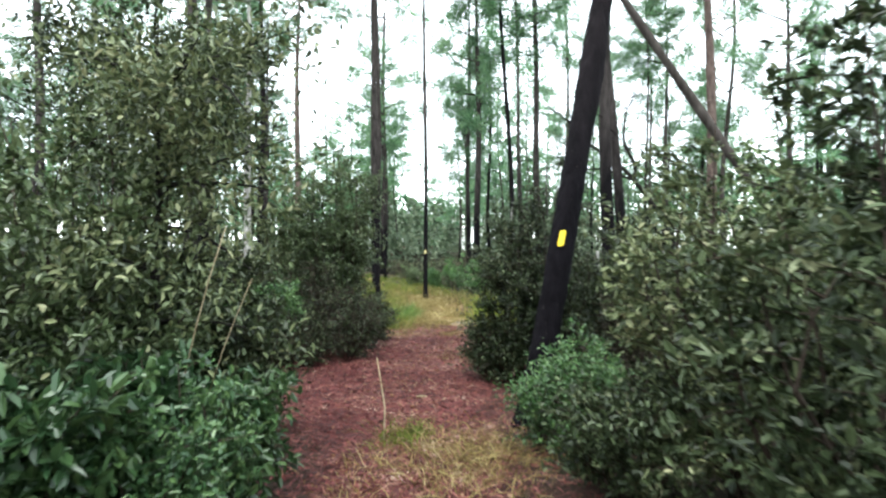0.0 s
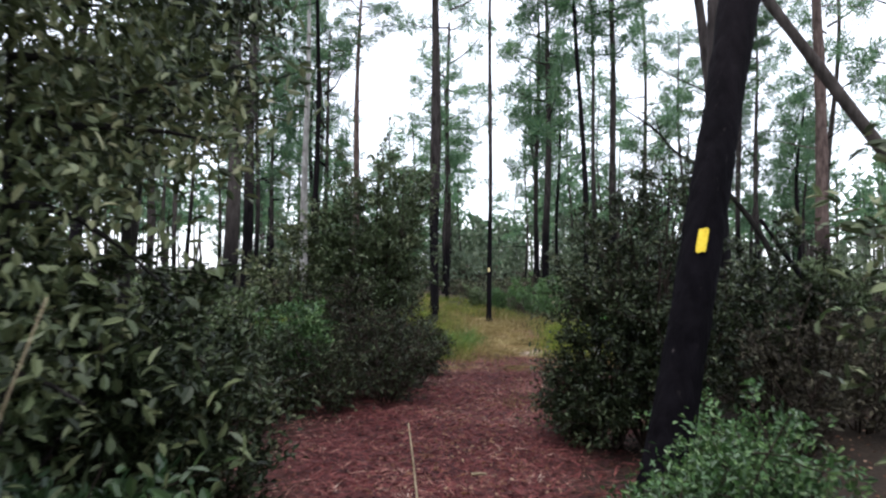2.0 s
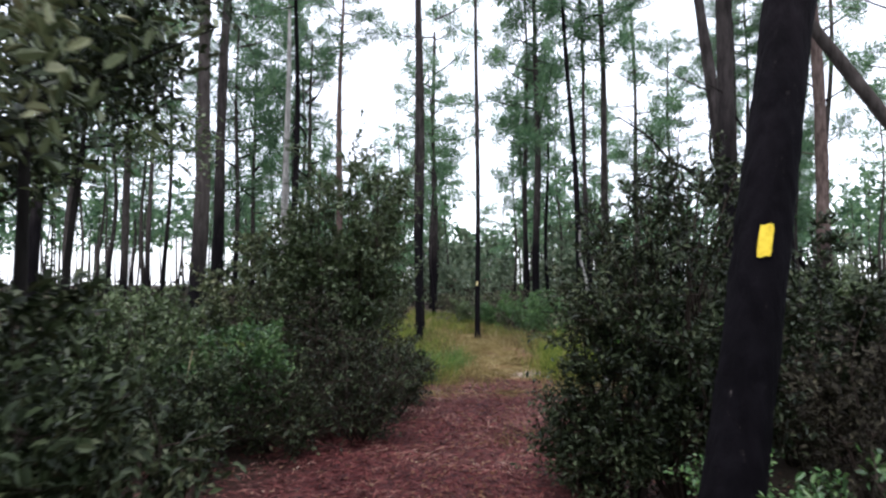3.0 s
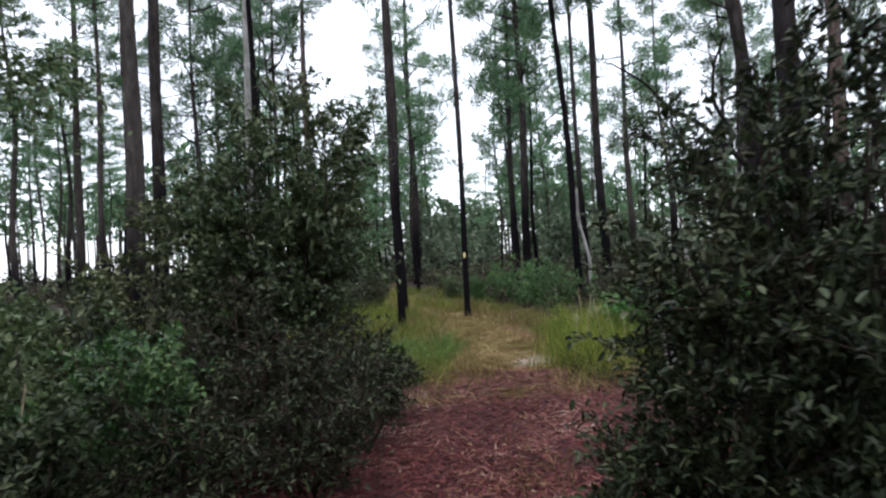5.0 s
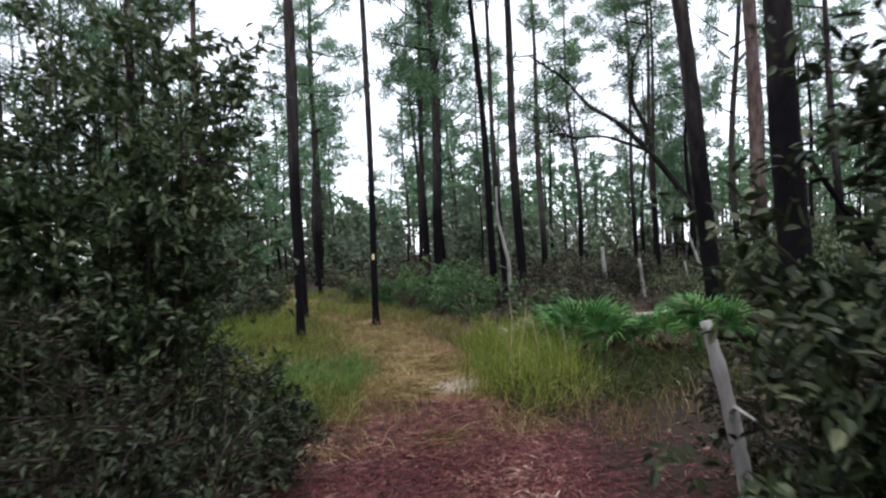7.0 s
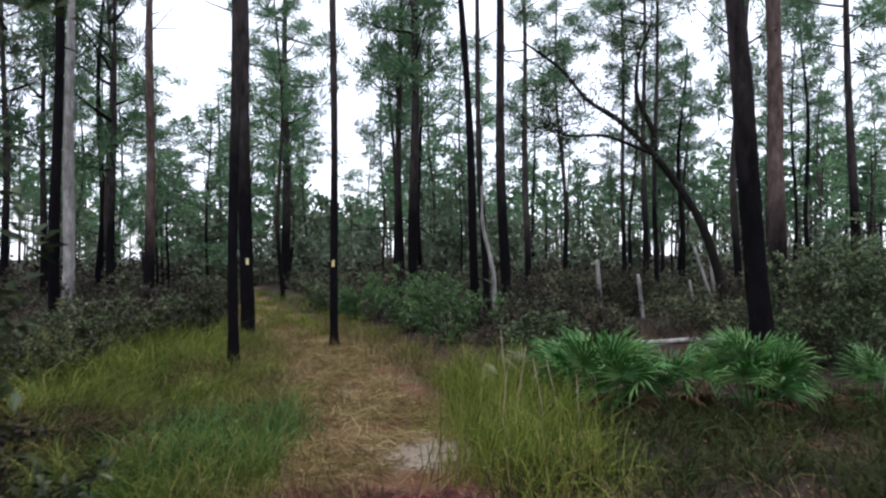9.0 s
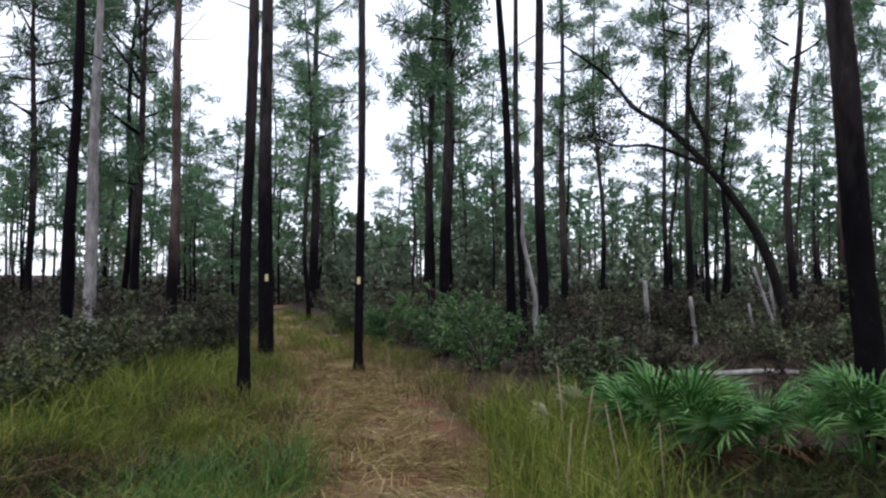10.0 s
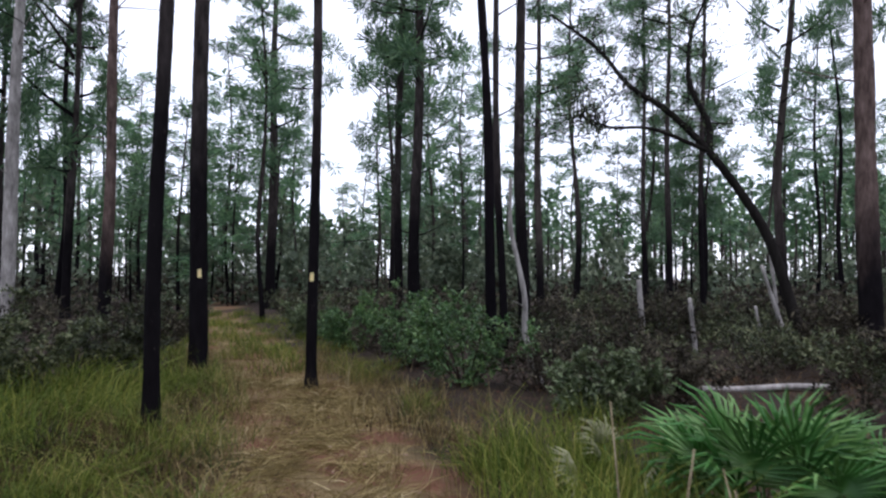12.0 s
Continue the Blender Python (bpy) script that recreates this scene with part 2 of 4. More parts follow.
def leaves(base, way, length, width, up):
    """Rounded leaves: two folded halves with six corners each leaf."""
    n = len(base)
    length, width, way = length[:, None], width[:, None], unit(way)
    side = unit(np.cross(way, up))
    nor = np.cross(side, way)
    a, b, tip = base + way * length * 0.28, base + way * length * 0.68 - nor * length * 0.05, base + way * length - nor * length * 0.16
    lift = nor * width * 0.14
    V = np.stack([base, a + side * width * 0.42 + lift, b + side * width * 0.44 + lift, tip, b - side * width * 0.44 + lift, a - side * width * 0.42 + lift], 1).reshape(-1, 3)
    k = np.arange(n)[:, None] * 6
    return V, np.concatenate([k + np.array([0, 1, 2, 3]), k + np.array([0, 3, 4, 5])])


def wedges(base, way, length, width):
    """Needle sprays: one slim triangle each, pointed at the twig."""
    way = unit(way)
    side = unit(np.cross(way, rng.normal(size=way.shape))) * (width / 2)
    end = base + way * np.asarray(length)[:, None]
    V = np.stack([base, end - side, end + side], 1).reshape(-1, 3)
    return V, np.arange(3 * len(base)).reshape(-1, 3)


def gz(x, y):
    """Height of the uneven forest floor."""
    return 0.03 * np.sin(0.9 * x + 1.3) * np.cos(0.7 * y) + 0.018 * np.sin(2.3 * x + 0.5 * y) + 0.012 * np.sin(3.7 * y + x)


TRAIL_Y = [-30, 0, 4.4, 7, 9, 11, 13, 15, 17, 19, 21, 25, 31, 60]
TRAIL_X = [3.9, 3.1, 2.15, 1.6, 1.3, 1.42, 1.25, 0.8, 0.3, -0.35, -1.1, -2.9, -5.6, -17]


def trail_x(y):
    return np.interp(y, TRAIL_Y, TRAIL_X)


# ---- ground, one sheet to the horizon ----
def ground():
    xs = np.concatenate([-np.geomspace(700, 14, 26), np.arange(-12, 14.01, 0.2), np.geomspace(16, 700, 26)])
    ys = np.concatenate([-np.geomspace(700, 6, 26), np.arange(-4, 34.01, 0.2), np.geomspace(36, 800, 26)])
    X, Y = np.meshgrid(xs, ys)
    X, Y = X.ravel(), Y.ravel()
    near = np.exp(-((X / 40) ** 2 + ((Y - 14) / 45) ** 2))
    Z = gz(X, Y) * near
    off = X - trail_x(Y)
    V = np.column_stack([X, Y, Z - 0.035 * np.exp(-(off / 0.5) ** 2) * near])
    nx = len(xs)
    i, j = np.meshgrid(np.arange(nx - 1), np.arange(len(ys) - 1))
    a = (j * nx + i).ravel()
    F = np.column_stack([a, a + 1, a + nx + 1, a + nx])
    me = mesh_data("ground", V, F, GROUND, True)
    half = np.interp(Y, [0, 5, 7, 9, 12, 14], [0.7, 0.75, 1.4, 1.65, 1.25, 0.8])
    shift = np.interp(Y, [5, 7.5, 9, 11], [0, -0.32, -0.15, 0])
    litter = np.clip(1.25 - np.abs(off - shift) / half, 0, 1) * np.interp(Y + 0.5 * np.sin(2.3 * X), [11.6, 13.8], [1, 0.1])
    litter = np.maximum(litter, 0.35 * np.exp(-((X - 5) / 4) ** 2 - ((Y - 15) / 3) ** 2))
    litter = np.maximum(litter, 0.75 * np.exp(-((X - 2.4) / 0.9) ** 2 - ((Y - 9.9) / 1.5) ** 2))
    turf = np.clip(1.3 - np.abs(off) / 1.1, 0, 1) * np.interp(Y + 0.5 * np.sin(2.3 * X), [11.4, 13.6], [0, 1])
    sand = np.clip(1.3 - np.hypot((X - 1.32) / 0.42, (Y - 14.5) / 0.5), 0, 0.9)
    for key, val in (("litter", litter), ("turf", turf), ("sand", sand)):
        at = me.attributes.new(key, "FLOAT", "POINT")
        at.data.foreach_set("value", val.astype(np.float32))
    tagged(new("ground", me), "forest floor of brown duff with a red needle-covered footpath", "ground", kind="structure")


ground()


# ---- pines ----
def crown_data(name, seed, height, radius, limbs, puffs, needles, width, length, bare=0.0, low_fill=0.35):
    """Limbs and round needle puffs of a pine crown, from z = 0 up."""
    r = np.random.default_rng(seed)
    lines, cen, size_of = [], [], []
    for i in range(limbs):
        f = (i + r.random()) / limbs
        z = height * f
        outline = (low_fill + (1 - low_fill) * min(1, f / 0.4)) * math.sqrt(max(0.03, 1 - max(0, (f - 0.35) / 0.68) ** 1.6))
        size = radius * outline * r.uniform(0.45, 1.15)
        az = i * 2.4 + r.uniform(-0.6, 0.6)
        d = np.array([math.cos(az), math.sin(az), 0])
        s = np.linspace(0, 1, 6)
        rise = r.uniform(-0.05, 0.45)
        side = np.array([-d[1], d[0], 0]) * r.uniform(-0.35, 0.35)
        pts = np.array([0, 0, z]) + s[:, None] * d * size + (s ** 2)[:, None] * side * size
        pts[:, 2] += rise * size * s + 0.15 * size * s ** 3
        lines.append((pts, np.linspace(0.03, 0.006, 6) * (0.6 + size / 2.2)))
        if r.random() < bare:
            continue
        for c in range(max(2, int(round(puffs * (0.45 + 0.75 * size / radius))))):
            u = 1.0 if c == 0 else r.uniform(0.45, 1.0)
            at = np.array([np.interp(u, s, pts[:, k]) for k in range(3)])
            mid = at + (0 if c == 0 else 1) * r.normal(size=3) * np.array([0.22, 0.22, 0.13]) * (0.5 + 0.35 * size)
            if c:
                lines.append((np.array([at, (at + mid) / 2 + r.normal(size=3) * 0.03, mid]), [0.012, 0.009, 0.005]))
            cen.append(mid)
            size_of.append(r.uniform(0.75, 1.3))
    for k in range(4):
        cen.append(np.array([r.normal() * 0.15, r.normal() * 0.15, height * (0.97 + 0.03 * k)]))
        size_of.append(0.9)
    cen, size_of = np.repeat(np.array(cen), needles, 0), np.repeat(np.array(size_of), needles)
    n = len(cen)
    way = unit(r.normal(size=(n, 3)) + np.array([0, 0, 0.35])) * np.array([1, 1, 0.75])
    base = cen + way * (size_of * r.uniform(0.0, 0.75, n) * length * 0.8)[:, None]
    way = way + r.normal(size=(n, 3)) * 0.35
    V, F = wedges(base, way, size_of * r.uniform(0.6, 1.1, n) * length, width)
    return mesh_data(name, V, F, NEEDLE), tubes(lines, 3)


CROWNS = []
for k in range(6):
    tall_k = [7.5, 6.0, 8.5, 5.0, 7.0, 6.5][k]
    leaf_me, limb = crown_data("crown", 20 + k, tall_k, [2.1, 1.9, 2.0, 2.2, 1.7, 2.4][k], [22, 19, 25, 19, 21, 18][k], 3.8, 92, 0.034, 0.33, bare=0.12, low_fill=[0.35, 0.25, 0.5, 0.4, 0.3, 0.7][k])
    CROWNS.append((leaf_me, mesh_data("limbs", *limb, BARK_GREY), tall_k))
FAR_CROWNS = []
for k in range(5):
    tall_k = [7.5, 9.0, 6.0, 10.0, 8.0][k]
    leaf_me, limb = crown_data("crown", 40 + k, tall_k, [2.0, 2.2, 2.3, 1.8, 2.0][k], [17, 18, 15, 20, 17][k], 2.9, 46, 0.066, 0.38, bare=0.1, low_fill=[0.35, 0.5, 0.3, 0.45, 0.6][k])
    FAR_CROWNS.append((leaf_me, mesh_data("limbs", *limb, BARK_GREY), tall_k))


def trunk_line(height, diameter, lean=(0, 0), sway=0.06, seed=0, flare=1.35):
    r = np.random.default_rng(seed)
    s = np.concatenate([[0, 0.008, 0.02, 0.045], np.linspace(0.09, 1, 14)])
    z = s * height
    ph = r.uniform(0, 6.3, 2)
    x = lean[0] * z + sway * np.sin(z * 0.55 + ph[0]) * np.minimum(z / 3, 1)
    y = lean[1] * z + sway * np.sin(z * 0.45 + ph[1]) * np.minimum(z / 3, 1)
    x, y = x - x[0], y - y[0]
    rad = diameter / 2 * (1 - 0.72 * s ** 1.15) * (1 + (flare - 1) * np.exp(-z / 0.18))
    rad = rad * (1 + 0.05 * r.normal(size=len(s)))
    return np.column_stack([x, y, z - 0.05]), rad


def pine(x, y, diameter, label, height=15.0, crown=0, crown_from=7.0, lean=(0, 0), bark=None, seed=0, sides=10, name="pine_tree", crown_scale=1.0, stubs=0, blaze=None, sway=0.06, group="", turn=None):
    bark = bark or BARK_CHAR
    root = thing(name, x, y, float(gz(x, y)), label, "pine tree", group)
    line, rad = trunk_line(height, diameter, lean, sway, seed)
    if sides >= 12:
        near = diameter > 0.25 and y < 10
        z = np.concatenate([np.linspace(line[0][2], 6.0, 300 if near else 110), np.linspace(6.3, line[-1][2], 20)])
        fine = np.column_stack([np.interp(z, line[:, 2], line[:, c]) for c in range(3)])
        sides = 60 if near else 26
        V, F = tubes([(fine, np.interp(z, line[:, 2], rad))], sides)
        cen = np.repeat(fine, sides, 0)
        for i in range(len(V)):
            p = Vector(V[i]) * 1.0
            ridge = noise.noise(Vector((p.x * 26 + seed, p.y * 26, p.z * 6))) * 0.055 + noise.noise(Vector((p.x * 60, p.y * 60 + seed, p.z * 22))) * 0.035
            plate = abs(noise.noise(Vector((p.x * 17 + seed, p.y * 17, p.z * 3.6)))) ** 0.6
            V[i] = cen[i] + (V[i] - cen[i]) * (0.96 + ridge + 0.10 * plate)
        trunk = part("trunk", mesh_data("trunk", V, F, bark, True), root)
    else:
        trunk = part("trunk", mesh_data("trunk", *tubes([(line, rad)], sides), bark, True), root)
    r = np.random.default_rng(seed + 500)
    if stubs:
        lines = []
        for i in range(stubs):
            z = r.uniform(0.28, 0.95) * min(crown_from + 3, height)
            p = np.array([np.interp(z, line[:, 2], line[:, c]) for c in range(3)])
            az = r.uniform(0, 6.28)
            n = r.uniform(0.35, 1.6)
            d = np.array([math.cos(az), math.sin(az), r.uniform(-0.1, 0.5)])
            s = np.linspace(0, 1, 4)[:, None]
            bend = r.normal(size=3) * 0.25
            lines.append((p + s * d * n + s ** 2 * bend * n, [0.022, 0.016, 0.011, 0.004]))
        for pts in lines:
            part("dead_branch", mesh_data("dead_branch", *tubes([pts], 4), bark), root)
    if crown is not None:
        leaf_me, limb_me, tall = CROWNS[crown]
        k = crown_scale * (height - crown_from) / tall
        p = [float(np.interp(crown_from, line[:, 2], line[:, c])) for c in range(2)]
        rz = r.uniform(0, 6.28) if turn is None else turn
        slope = Euler((-lean[1], lean[0], rz))
        for nm, me in (("crown", leaf_me), ("branchwork", limb_me)):
            o = tagged(part(nm, me, root), kind="stuff")
            o.matrix_basis = Matrix.LocRotScale((p[0], p[1], crown_from), slope, (crown_scale, crown_scale, k))
    for zc, aim, w, h in blaze or ():
        c = [np.interp(zc, line[:, 2], line[:, i]) for i in range(2)]
        rr = float(np.interp(zc, line[:, 2], rad)) * 1.05 + 0.003
        V, F = [], []
        cols, rowsn = 6, 7
        for i in range(rowsn):
            for j in range(cols):
                a = aim + (j / (cols - 1) - 0.5) * w / rr + 0.008 * math.sin(3.1 * i + j)
                z = zc + (i / (rowsn - 1) - 0.5) * h
                cx, cy = (np.interp(z, line[:, 2], line[:, q]) for q in range(2))
                edge = 0.9 if i in (0, rowsn - 1) else 1.0
                a = aim + (a - aim) * edge
                V.append((cx + rr * math.cos(a), cy + rr * math.sin(a), z + 0.004 * math.sin(5 * j + i)))
        for i in range(rowsn - 1):
            for j in range(cols - 1):
                q = i * cols + j
                F.append((q, q + 1, q + cols + 1, q + cols))
        part("blaze", mesh_data("blaze", V, F, PAINT if y < 10 else PAINT_PALE), trunk, "yellow painted trail blaze" if y < 10 else "faded pale yellow trail blaze")
    return root


SOUTH = -math.pi / 2
pine(2.85, 6.25, 0.262, "leaning burnt black pine with a yellow trail blaze", 11, 0, 8.0, (0.172, 0.22), BARK_BLACK, 3, 16, blaze=[(1.63, SOUTH - 0.12, 0.056, 0.138)], sway=0.022, stubs=2)
pine(-0.70, 20.7, 0.15, "slender black-trunked pine with a yellow trail blaze", 15, 1, 11.5, (0.0, 0.0), BARK_CHAR, 4, 12, blaze=[(1.46, SOUTH, 0.055, 0.115)], sway=0.03)
pine(-1.50, 17.85, 0.145, "slim charred pine beside the grassy trail", 15, 4, 11.5, (-0.004, 0.0), BARK_CHAR, 5, 12, sway=0.05)
pine(-2.45, 21.3, 0.25, "stout charred pine with a yellow trail blaze", 17, 0, 11.5, (-0.012, 0.0), BARK_CHAR, 6, 14, blaze=[(1.50, SOUTH + 0.45, 0.055, 0.12)], stubs=3, sway=0.03)
pine(-7.2, 22.9, 0.24, "straight black burnt pine among the undergrowth", 15, 3, 10.5, (0.006, 0), BARK_BLACK, 7, 12, stubs=5)
pine(-10.6, 28.9, 0.36, "pale dead pine trunk with peeled bark", 15, None, 9, (0.010, 0), BARK_PALE, 8, 12, stubs=6)
pine(-8.7, 30.2, 0.36, "reddish pine with bare dead side limbs", 15, 3, 11.5, (0.010, 0), BARK_RED, 9, 12, stubs=14)
pine(-5.95, 15.8, 0.34, "tall grey-brown pine beyond the thicket", 16, 2, 8.5, (0.03, 0), BARK_GREY, 10, 12, stubs=3)
pine(-6.1, 16.8, 0.27, "tall dark pine beside another pine", 16, 4, 9.5, (0.03, 0), BARK_CHAR, 11, 12, stubs=3)
pine(-19.7, 30.2, 0.42, "thick grey pine in the distance", 18, 2, 9, (0.02, 0), BARK_GREY, 12, 10, stubs=2)
pine(-10.6, 16.2, 0.30, "black-based pine deep in the wood", 16, 0, 8.5, (0.01, 0), BARK_CHAR, 13, 10, stubs=3)
pine(5.0, 16.4, 0.25, "slightly leaning dark reddish pine", 15, 1, 10, (-0.096, 0), BARK_CHAR, 14, 12, stubs=3)
pine(8.75, 23.9, 0.40, "large pine with flaking red bark", 17, 2, 10, (-0.015, 0), BARK_RED, 15, 14, stubs=4)
pine(4.2, 12.3, 0.25, "dark pine rising out of the thicket", 15, 0, 8.5, (-0.03, 0), BARK_CHAR, 16, 12, stubs=3)
pine(1.95, 24.4, 0.23, "charred pine leaning slightly to one side", 15, 4, 9, (-0.042, 0), BARK_BLACK, 17, 10, stubs=4)
pine(2.25, 25.6, 0.18, "thin charred pine behind a pale snag", 14, 1, 8.5, (-0.03, 0), BARK_CHAR, 18, 10, stubs=4)
pine(2.85, 27.2, 0.30, "stout black-trunked pine in the scrub", 17, 0, 9, (-0.02, 0), BARK_CHAR, 19, 12, stubs=5)
pine(4.4, 36.4, 0.32, "distant grey pine with a full crown", 16, 2, 6, (-0.01, 0), BARK_GREY, 20, 10, stubs=3)
pine(-7.2, 41.5, 0.50, "distant thick pine with layered crown", 17, 2, 6.0, (0.0, 0), BARK_CHAR, 21, 10, crown_scale=1.6)
pine(-0.3, 29.4, 0.24, "dark pine with a green crown", 14, 4, 5.5, (0.0, 0), BARK_CHAR, 22, 10, stubs=3)
pine(0.2, 28.0, 0.30, "charred pine with a tall airy crown", 16, 2, 5.5, (0.005, 0), BARK_CHAR, 23, 10, stubs=3)
pine(9.1, 39.2, 0.24, "thin distant pine with a high crown", 15, 1, 9, (0.0, 0), BARK_CHAR, 24, 8, stubs=3)
pine(9.8, 38.2, 0.28, "distant charred pine with a high crown", 16, 3, 9.5, (0.0, 0), BARK_CHAR, 25, 8, stubs=3)
pine(7.1, 27.5, 0.15, "thin dark pine among the scrub", 12, 4, 8.5, (0.0, 0), BARK_CHAR, 26, 8, stubs=3)

pine(-11.8, 33.5, 0.30, "pine with a dense low dark crown", 14, 3, 4.5, (0.02, 0), BARK_CHAR, 27, 10, crown_scale=1.25)
pine(-14.5, 31.5, 0.28, "dense-crowned pine behind the pale dead trunk", 14, 0, 4.2, (0.0, 0), BARK_CHAR, 28, 10, crown_scale=1.2)
pine(-17.0, 37.5, 0.32, "distant pine with a dense broad crown", 16, 3, 5.0, (0.0, 0), BARK_CHAR, 29, 10, crown_scale=1.4)
pine(12.6, 27.5, 0.26, "slim pine with a leafy crown", 14, 0, 6.5, (-0.02, 0), BARK_CHAR, 30, 10, crown_scale=1.1)

# young and middle-distance pines, scattered
KEPT = [(2.9, 6.5), (-0.7, 20.7), (-1.5, 17.9), (-2.5, 21.3), (-7.2, 22.9), (-10.6, 28.9), (-8.7, 30.2), (-6, 16), (4.9, 16.4), (8.8, 23.9), (4.1, 12.2), (2, 24.4), (2.9, 27.2),
        (0, 28.6), (7.8, 25), (-11.8, 33.5), (-14.5, 31.5), (-17, 37.5), (12.6, 27.5)]


def wood():
    r = np.random.default_rng(11)
    made = 0
    protos = []
    for k in range(7):
        line, rad = trunk_line(15, [0.2, 0.26, 0.32, 0.18, 0.24, 0.28, 0.22][k], (r.uniform(-0.035, 0.035), 0), 0.13, 60 + k)
        protos.append(mesh_data("trunk", *tubes([(line, rad)], 7), [BARK_CHAR, BARK_GREY, BARK_CHAR, BARK_CHAR, BARK_GREY, BARK_BLACK, BARK_CHAR][k], True))
    places = []
    tries = 0
    while len(places) < 114 and tries < 6000:
        tries += 1
        # last 16 pines are added unseen at the camera's back, to shape the light
        behind = len(places) >= 98
        x, y = (r.uniform(-14, 18), r.uniform(-26, -3)) if behind else (r.uniform(-62, 55), r.uniform(24, 80))
        if not behind:
            turn = math.degrees(math.atan2(x - 1.9, y - 6))
            if not -48 < turn < 46:
                continue
            if -13.0 < turn < -7.0 and y < 75 or (8.5 < turn < 12.5 or -25 < turn < -21.5) and y < 62:
                continue
            if y < 31 and -13 < x < 9:
                continue
        if any((x - a) ** 2 + (y - b) ** 2 < 2.4 for a, b in KEPT + places):
            continue
        places.append((x, y))
    for x, y in places:
        far = y > 46
        leaf_me, limb_me, tall = (FAR_CROWNS[int(r.integers(5))] if far else CROWNS[int(r.integers(6))])
        h = r.uniform(10.5, 18.5)
        low = r.uniform(0.28, 0.62) * h
        if math.degrees(math.atan2(x - 1.9, y - 6)) < -23:
            low = r.uniform(0.52, 0.7) * h
        s = r.uniform(0.8, 1.25) * (1.25 if far else 1.0)
        root = thing("pine_tree", x, y, float(gz(x, y)) * (0.2 if far else 1), "slim pine with a dark trunk and airy green crown" if not far else "far pine with a dark trunk and green crown", "pine tree", "pines of the wood")
        tk = part("trunk", protos[int(r.integers(7))], root)
        rz = r.uniform(0, 6.28)
        tk.matrix_basis = Matrix.LocRotScale((0, 0, 0), Euler((0, 0, rz)), (r.uniform(0.8, 1.2),) * 2 + (h / 15,))
        for nm, me in (("crown", leaf_me), ("branchwork", limb_me)):
            o = tagged(part(nm, me, root), kind="stuff")
            o.matrix_basis = Matrix.LocRotScale((0, 0, low), Euler((0, 0, rz * 2)), (s, s, (h - low) / tall))


wood()


def young_pines():
    """Younger pines whose low full crowns close the gaps between the trunks."""
    r = np.random.default_rng(17)
    line, rad = trunk_line(8, 0.14, (0.01, 0), 0.1, 90)
    stem = mesh_data("trunk", *tubes([(line, rad)], 7), BARK_CHAR, True)
    spots = []
    while len(spots) < 24:
        turn, d = r.uniform(-37, 34), r.uniform(26, 56)
        x, y = 1.6 + d * math.sin(radians(turn)), 9 + d * math.cos(radians(turn))
        if -15.5 < turn < -4.5 and d < 48 or any((x - a) ** 2 + (y - b) ** 2 < 5 for a, b in KEPT + spots):
            continue
        if turn > -18 and r.random() < 0.85:
            continue
        spots.append((x, y))
        h = r.uniform(6.0, 9.5) * (0.75 + d / 130)
        low = r.uniform(0.16, 0.34) * h
        leaf_me, limb_me, tall_to = FAR_CROWNS[int(r.integers(5))]
        root = thing("young_pine", x, y, float(gz(x, y)) * 0.5, "young pine with a low full green crown", "pine tree", "young pines of the wood")
        rz, k = r.uniform(0, 6.28), r.uniform(0.75, 1.1)
        part("trunk", stem, root).matrix_basis = Matrix.LocRotScale((0, 0, 0), Euler((0, 0, rz)), (1, 1, h / 8))
        for nm, me in (("crown", leaf_me), ("branchwork", limb_me)):
            o = tagged(part(nm, me, root), kind="stuff")
            o.matrix_basis = Matrix.LocRotScale((0, 0, low), Euler((0, 0, rz * 2)), (k, k, (h - low) / tall_to))


young_pines()


def far_wood():
    """Uncountable woods beyond the pines, with an unseen ring behind that blocks low sky light."""
    r = np.random.default_rng(5)
    lines, base, way, lng = [], [], [], []
    n = 520
    for i in range(n):
        if i < 330:
            a = radians(r.uniform(-60, 58))
            d = r.uniform(70, 125)
        else:
            # added out of view, nearer in, to cut sky light from sides and back
            a = radians(r.uniform(58, 300))
            d = r.uniform(24, 70)
        x, y = 2 + d * math.sin(a), 6 + d * math.cos(a)
        h = r.uniform(9, 15)
        if -13.5 < math.degrees(a) < -7 and i < 330:
            h = r.uniform(5, 8)
        w = r.uniform(0.12, 0.2)
        lines.append(([(x, y, -0.05), (x + r.normal() * 0.2, y, h * 0.5), (x, y, h)], [w, w * 0.7, 0.03]))
        m = 90
        f = r.random(m)
        rad = (1 - f) * 2.3 + 0.3
        az = r.uniform(0, 6.28, m)
        q = rad * np.sqrt(r.random(m))
        rest = 0.6 if math.degrees(a) < -24 else 0.45
        base.append(np.column_stack([x + q * np.cos(az), y + q * np.sin(az), h * (rest + (1 - rest) * f)]))
        way.append(r.normal(size=(m, 3)) + np.array([0, 0, 0.4]))
        lng.append(r.uniform(0.5, 1.1, m))
    V, F = tubes(lines, 4)
    tagged(new("far_trunks", mesh_data("far_trunks", V, F, BARK_GREY)), "distant pine trunks ahead, and an added unseen ring behind", "woods", kind="stuff")
    base, way, lng = np.concatenate(base), np.concatenate(way), np.concatenate(lng)
    V, F = wedges(base, way, lng, lng[:, None] * 0.6)
    tagged(new("far_foliage", mesh_data("far_foliage", V, F, NEEDLE)), "distant green pine foliage ahead, and an added unseen ring behind", "woods", kind="stuff")


far_wood()


